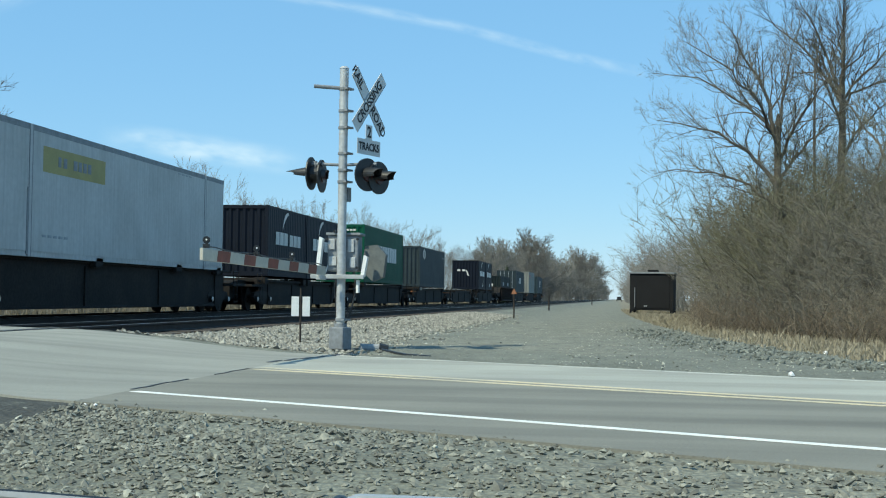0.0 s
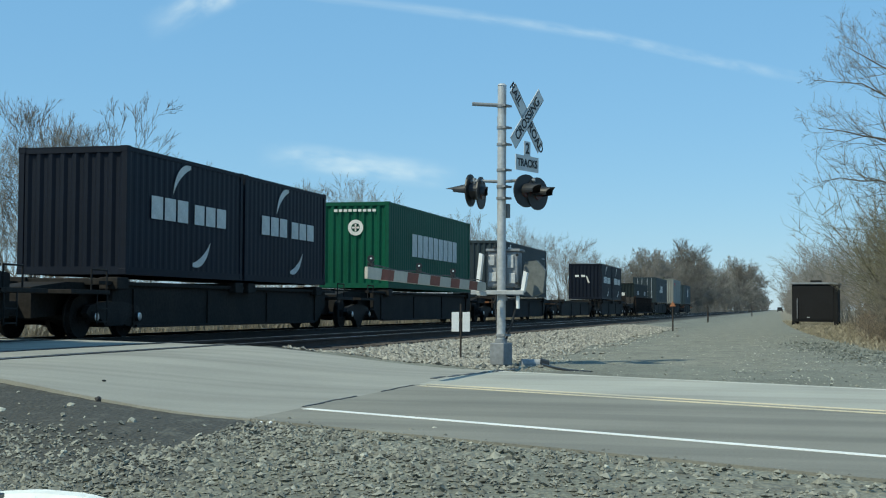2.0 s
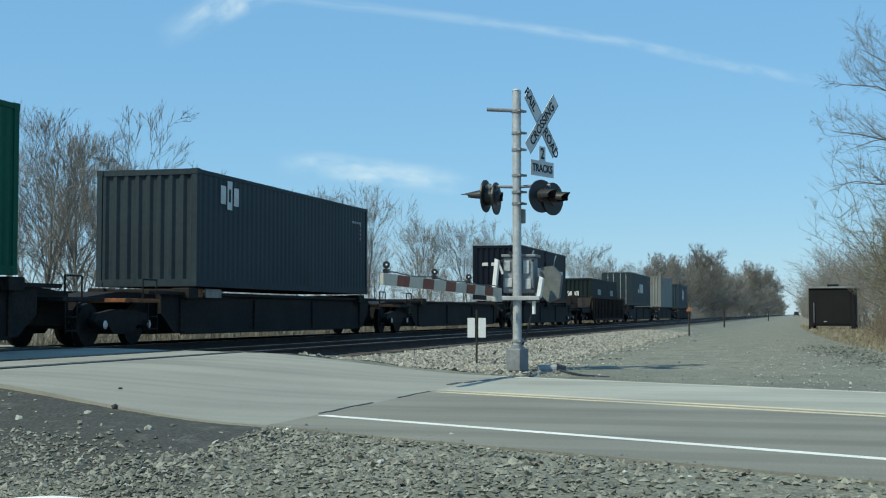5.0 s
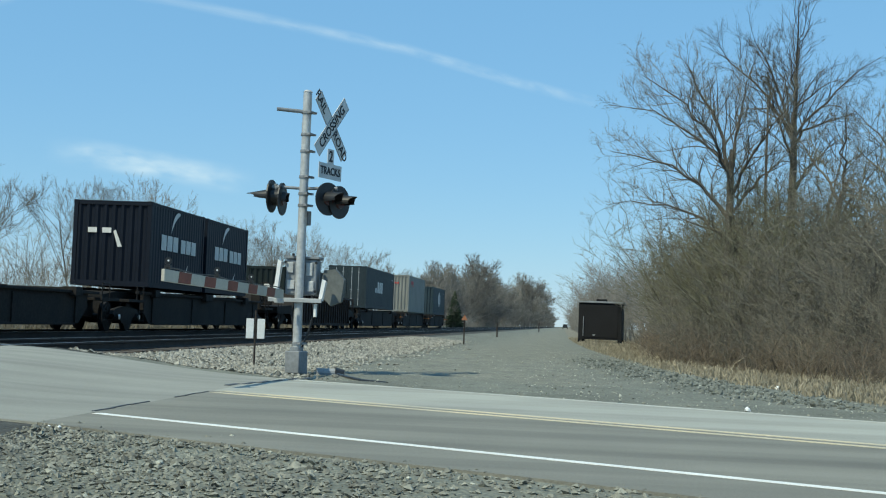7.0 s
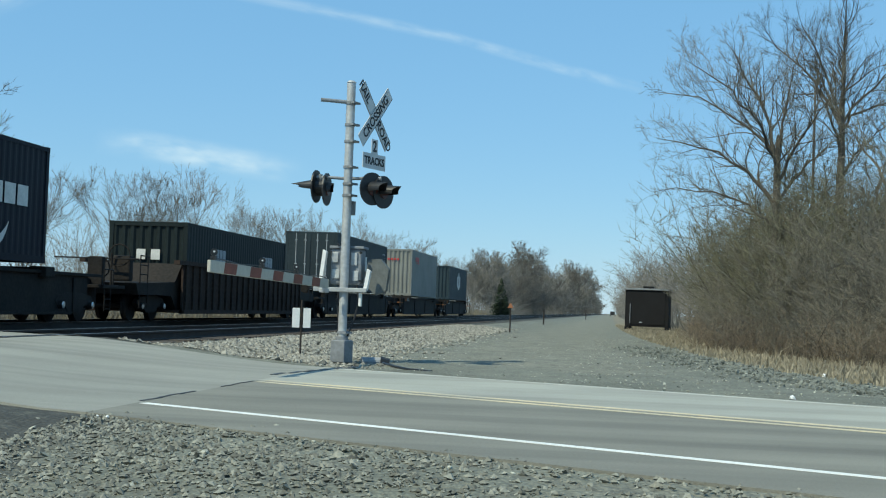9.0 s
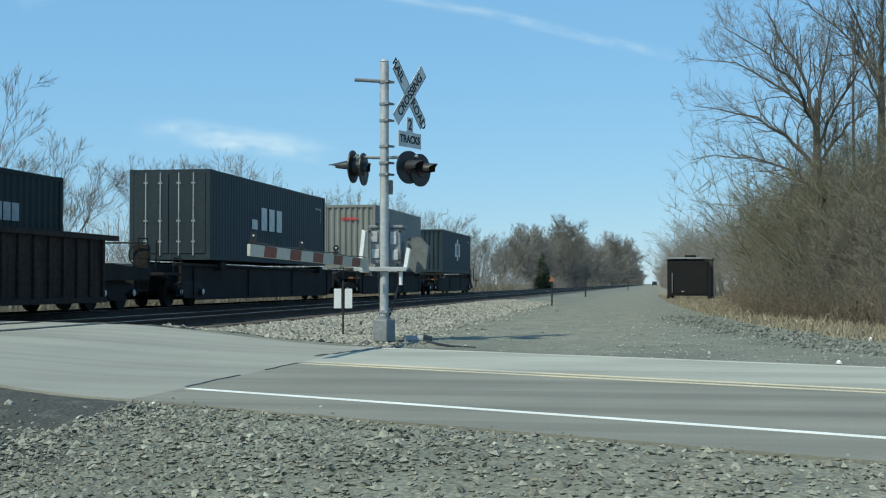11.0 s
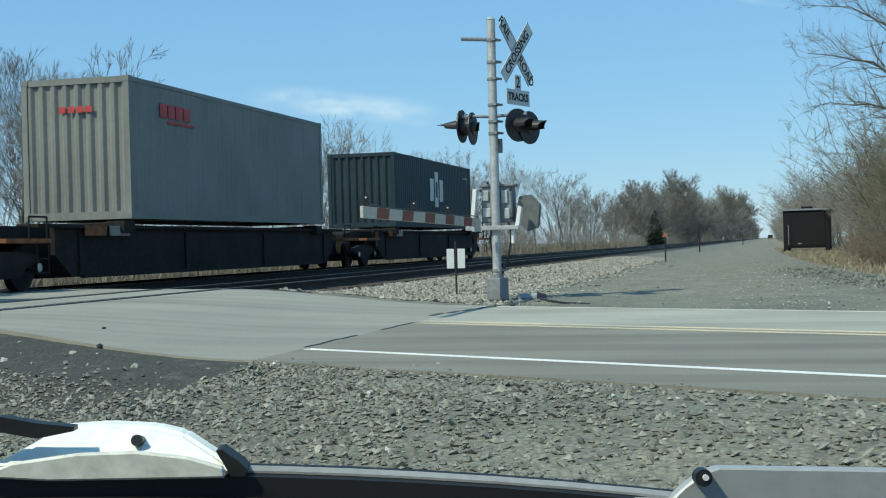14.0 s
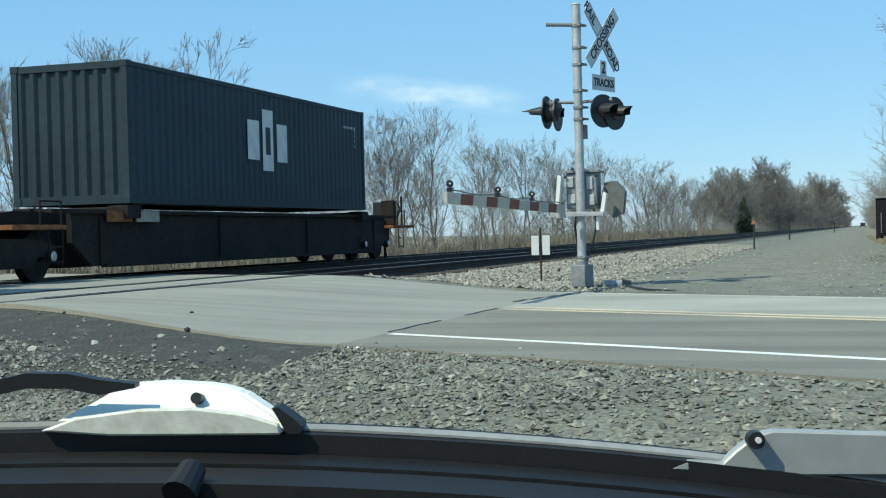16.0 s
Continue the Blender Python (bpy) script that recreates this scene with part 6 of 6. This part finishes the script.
    part("end_cap", bm, M["rubber"], arm, "black end cap")
    bm = bmesh.new()
    path = [(-0.246, -0.1305), (-0.272, -0.127), (-0.295, -0.122), (-0.325, -0.121), (-0.345, -0.125), (-0.40, -0.139), (-0.55, -0.165), (-0.66, -0.19)]
    for i, ((x0, z0), (x1, z1)) in enumerate(zip(path, path[1:])):
        tip = 0.003 if i == 0 else 0.011  # the rod tapers into the head
        prism(bm, [(x0, E + z0), (x1, E + z1), (x1, E + z1 - 0.011), (x0, E + z0 - tip)], 0.012, Matrix.Translation((0, 0.825, 0)))
    part("arm_rod", bm, M["trim"], arm, "grey wiper arm rod")
    # the right wiper
    bm = bmesh.new()
    prism(bm, [(0.135, E - 0.201), (0.150, E - 0.1945), (0.176, E - 0.197), (0.186, E - 0.188), (0.200, E - 0.178), (0.212, E - 0.1745), (0.50, E - 0.189), (0.54, E - 0.214), (0.20, E - 0.207)], 0.012, Matrix.Translation((0, 0.822, 0)))
    bmesh.ops.bevel(bm, geom=list(bm.edges), offset=0.0015, segments=1, affect="EDGES")
    arm = part("wiper_arm", bm, M["trim_blue"], car, "blue-grey wiper arm cover")
    bm = bmesh.new()
    rod(bm, (0.1985, 0.808, E - 0.180), (0.1985, 0.816, E - 0.180), 0.0062, 0.0066, sides=18)
    nut = part("pivot_nut", bm, M["black"], arm, "black pivot nut")
    bm = bmesh.new()
    rod(bm, (0.1995, 0.806, E - 0.1795), (0.1995, 0.8085, E - 0.1795), 0.0022, sides=10)
    part("bright_cap", bm, M["white_paint"], nut, "bright cap")
    bm = bmesh.new()
    rod(bm, (-0.195, 0.735, E - 0.193), (-0.190, 0.755, E - 0.180), 0.012, 0.009, sides=14)
    part("washer_nozzle", bm, M["rubber"], car, "ribbed black nozzle")
    bm = bmesh.new()
    box(bm, 0.02, 0.18, 0.66, 0.74, E - 0.222, E - 0.206, bevel=0.006)
    part("dash_pad", bm, M["trim"], car, "grey pad on the dashboard")


parked_car()


# ---- contrail and thin cloud, far off in the sky ----
def sky_wisp(name, path, wide, mat, label):
    """A thin translucent band far away along a path of directions."""
    far, v, f = 4200.0, [], []
    n = 60
    pts = [Vector(p).normalized() for p in path]
    for k in range(n + 1):
        t = k / n * (len(pts) - 1)
        i = min(len(pts) - 2, int(t))
        p = pts[i].lerp(pts[i + 1], t - i).normalized()
        d = (pts[i + 1] - pts[i]).normalized()
        side = p.cross(d).normalized()
        for j in range(5):
            q = (p + side * wide * (j / 4 - 0.5)).normalized() * far
            v.append(q[:])
    for k in range(n):
        for j in range(4):
            a = k * 5 + j
            f.append((a, a + 1, a + 6, a + 5))
    me = raw_mesh(name, v, f, mat)
    uv = me.uv_layers.new(name="UVMap")
    idx = np.array(f).ravel()
    uv.data.foreach_set("uv", np.stack([(idx // 5) / n, (idx % 5) / 4], 1).astype(np.float32).ravel())
    ob = tagged(new(name, me), label, "sky", kind="structure")
    ob.visible_shadow = False


def wisp_material(name, strength, fade, sx, sy):
    m = bpy.data.materials.new(name)
    m.use_nodes = True
    n, l = m.node_tree.nodes, m.node_tree.links
    n.remove(n["Principled BSDF"])
    out = n["Material Output"]
    em, tr, mix = n.new("ShaderNodeEmission"), n.new("ShaderNodeBsdfTransparent"), n.new("ShaderNodeMixShader")
    em.inputs["Color"].default_value, em.inputs["Strength"].default_value = (0.86, 0.93, 1.0, 1), 0.9
    co, sep, mp, tx = n.new("ShaderNodeTexCoord"), n.new("ShaderNodeSeparateXYZ"), n.new("ShaderNodeMapping"), n.new("ShaderNodeTexNoise")
    mp.inputs["Scale"].default_value = (sx, sy, 1)
    tx.inputs["Scale"].default_value, tx.inputs["Detail"].default_value = 1.0, 6
    l.new(co.outputs["UV"], sep.inputs["Vector"])
    l.new(co.outputs["UV"], mp.inputs["Vector"])
    l.new(mp.outputs["Vector"], tx.inputs["Vector"])

    def op(kind, a, b):
        x = n.new("ShaderNodeMath")
        x.operation = kind
        for k, v in enumerate((a, b)):
            if isinstance(v, float):
                x.inputs[k].default_value = v
            else:
                l.new(v, x.inputs[k])
        return x.outputs["Value"]

    def bell(v, power):
        return op("POWER", op("MULTIPLY", op("MULTIPLY", v, op("SUBTRACT", 1.0, v)), 4.0), power)

    a = op("MULTIPLY", bell(sep.outputs["Y"], 2.0), bell(sep.outputs["X"], fade))
    grain = n.new("ShaderNodeMapRange")
    grain.inputs["From Min"].default_value, grain.inputs["From Max"].default_value = 0.3, 0.7
    l.new(tx.outputs["Fac"], grain.inputs["Value"])
    a = op("MULTIPLY", op("MULTIPLY", a, grain.outputs["Result"]), strength)
    l.new(a, mix.inputs["Fac"])
    l.new(tr.outputs["BSDF"], mix.inputs[1])
    l.new(em.outputs["Emission"], mix.inputs[2])
    l.new(mix.outputs["Shader"], out.inputs["Surface"])
    return m


sky_wisp("contrail", [(-0.55, 0.950, 0.27), (-0.267, 1.105, 0.249), (-0.145, 1.142, 0.232), (-0.049, 1.160, 0.209), (0.02, 1.164, 0.193)], 0.011, wisp_material("contrail_vapour", 0.26, 0.35, 14, 1.5), "thin white contrail across the blue sky")
sky_wisp("cloud", [(-0.429, 1.061, 0.128), (-0.395, 1.080, 0.127), (-0.347, 1.104, 0.122), (-0.301, 1.123, 0.116), (-0.264, 1.137, 0.112)], 0.026, wisp_material("thin_cloud_vapour", 0.62, 1.6, 5, 2), "thin wispy cloud low in the sky")
sky_wisp("cloud", [(-0.50, 0.995, 0.222), (-0.459, 1.014, 0.247), (-0.434, 1.023, 0.26), (-0.38, 1.045, 0.284)], 0.03, wisp_material("torn_cloud_vapour", 0.6, 1.3, 4, 2), "faint torn wisp of cloud high in the sky")


# ---- motion of the train ----
def motions():
    for ob, u, z in MOVING:
        walk(ob, [(t, pose(TRACK_FAR, u - SPEED * t, z)) for t in (0.0, 2.0, 4.0, 6.0, 8.0, 10.0, 12.0, 14.0, 16.0)])
    turn = math.degrees(SPEED / 0.42)
    for w, dy in WHEELS:
        walk(w, [(k / FPS, pose(0, dy, 0.42, turn * k / FPS)) for k in range(0, 481)])


motions()
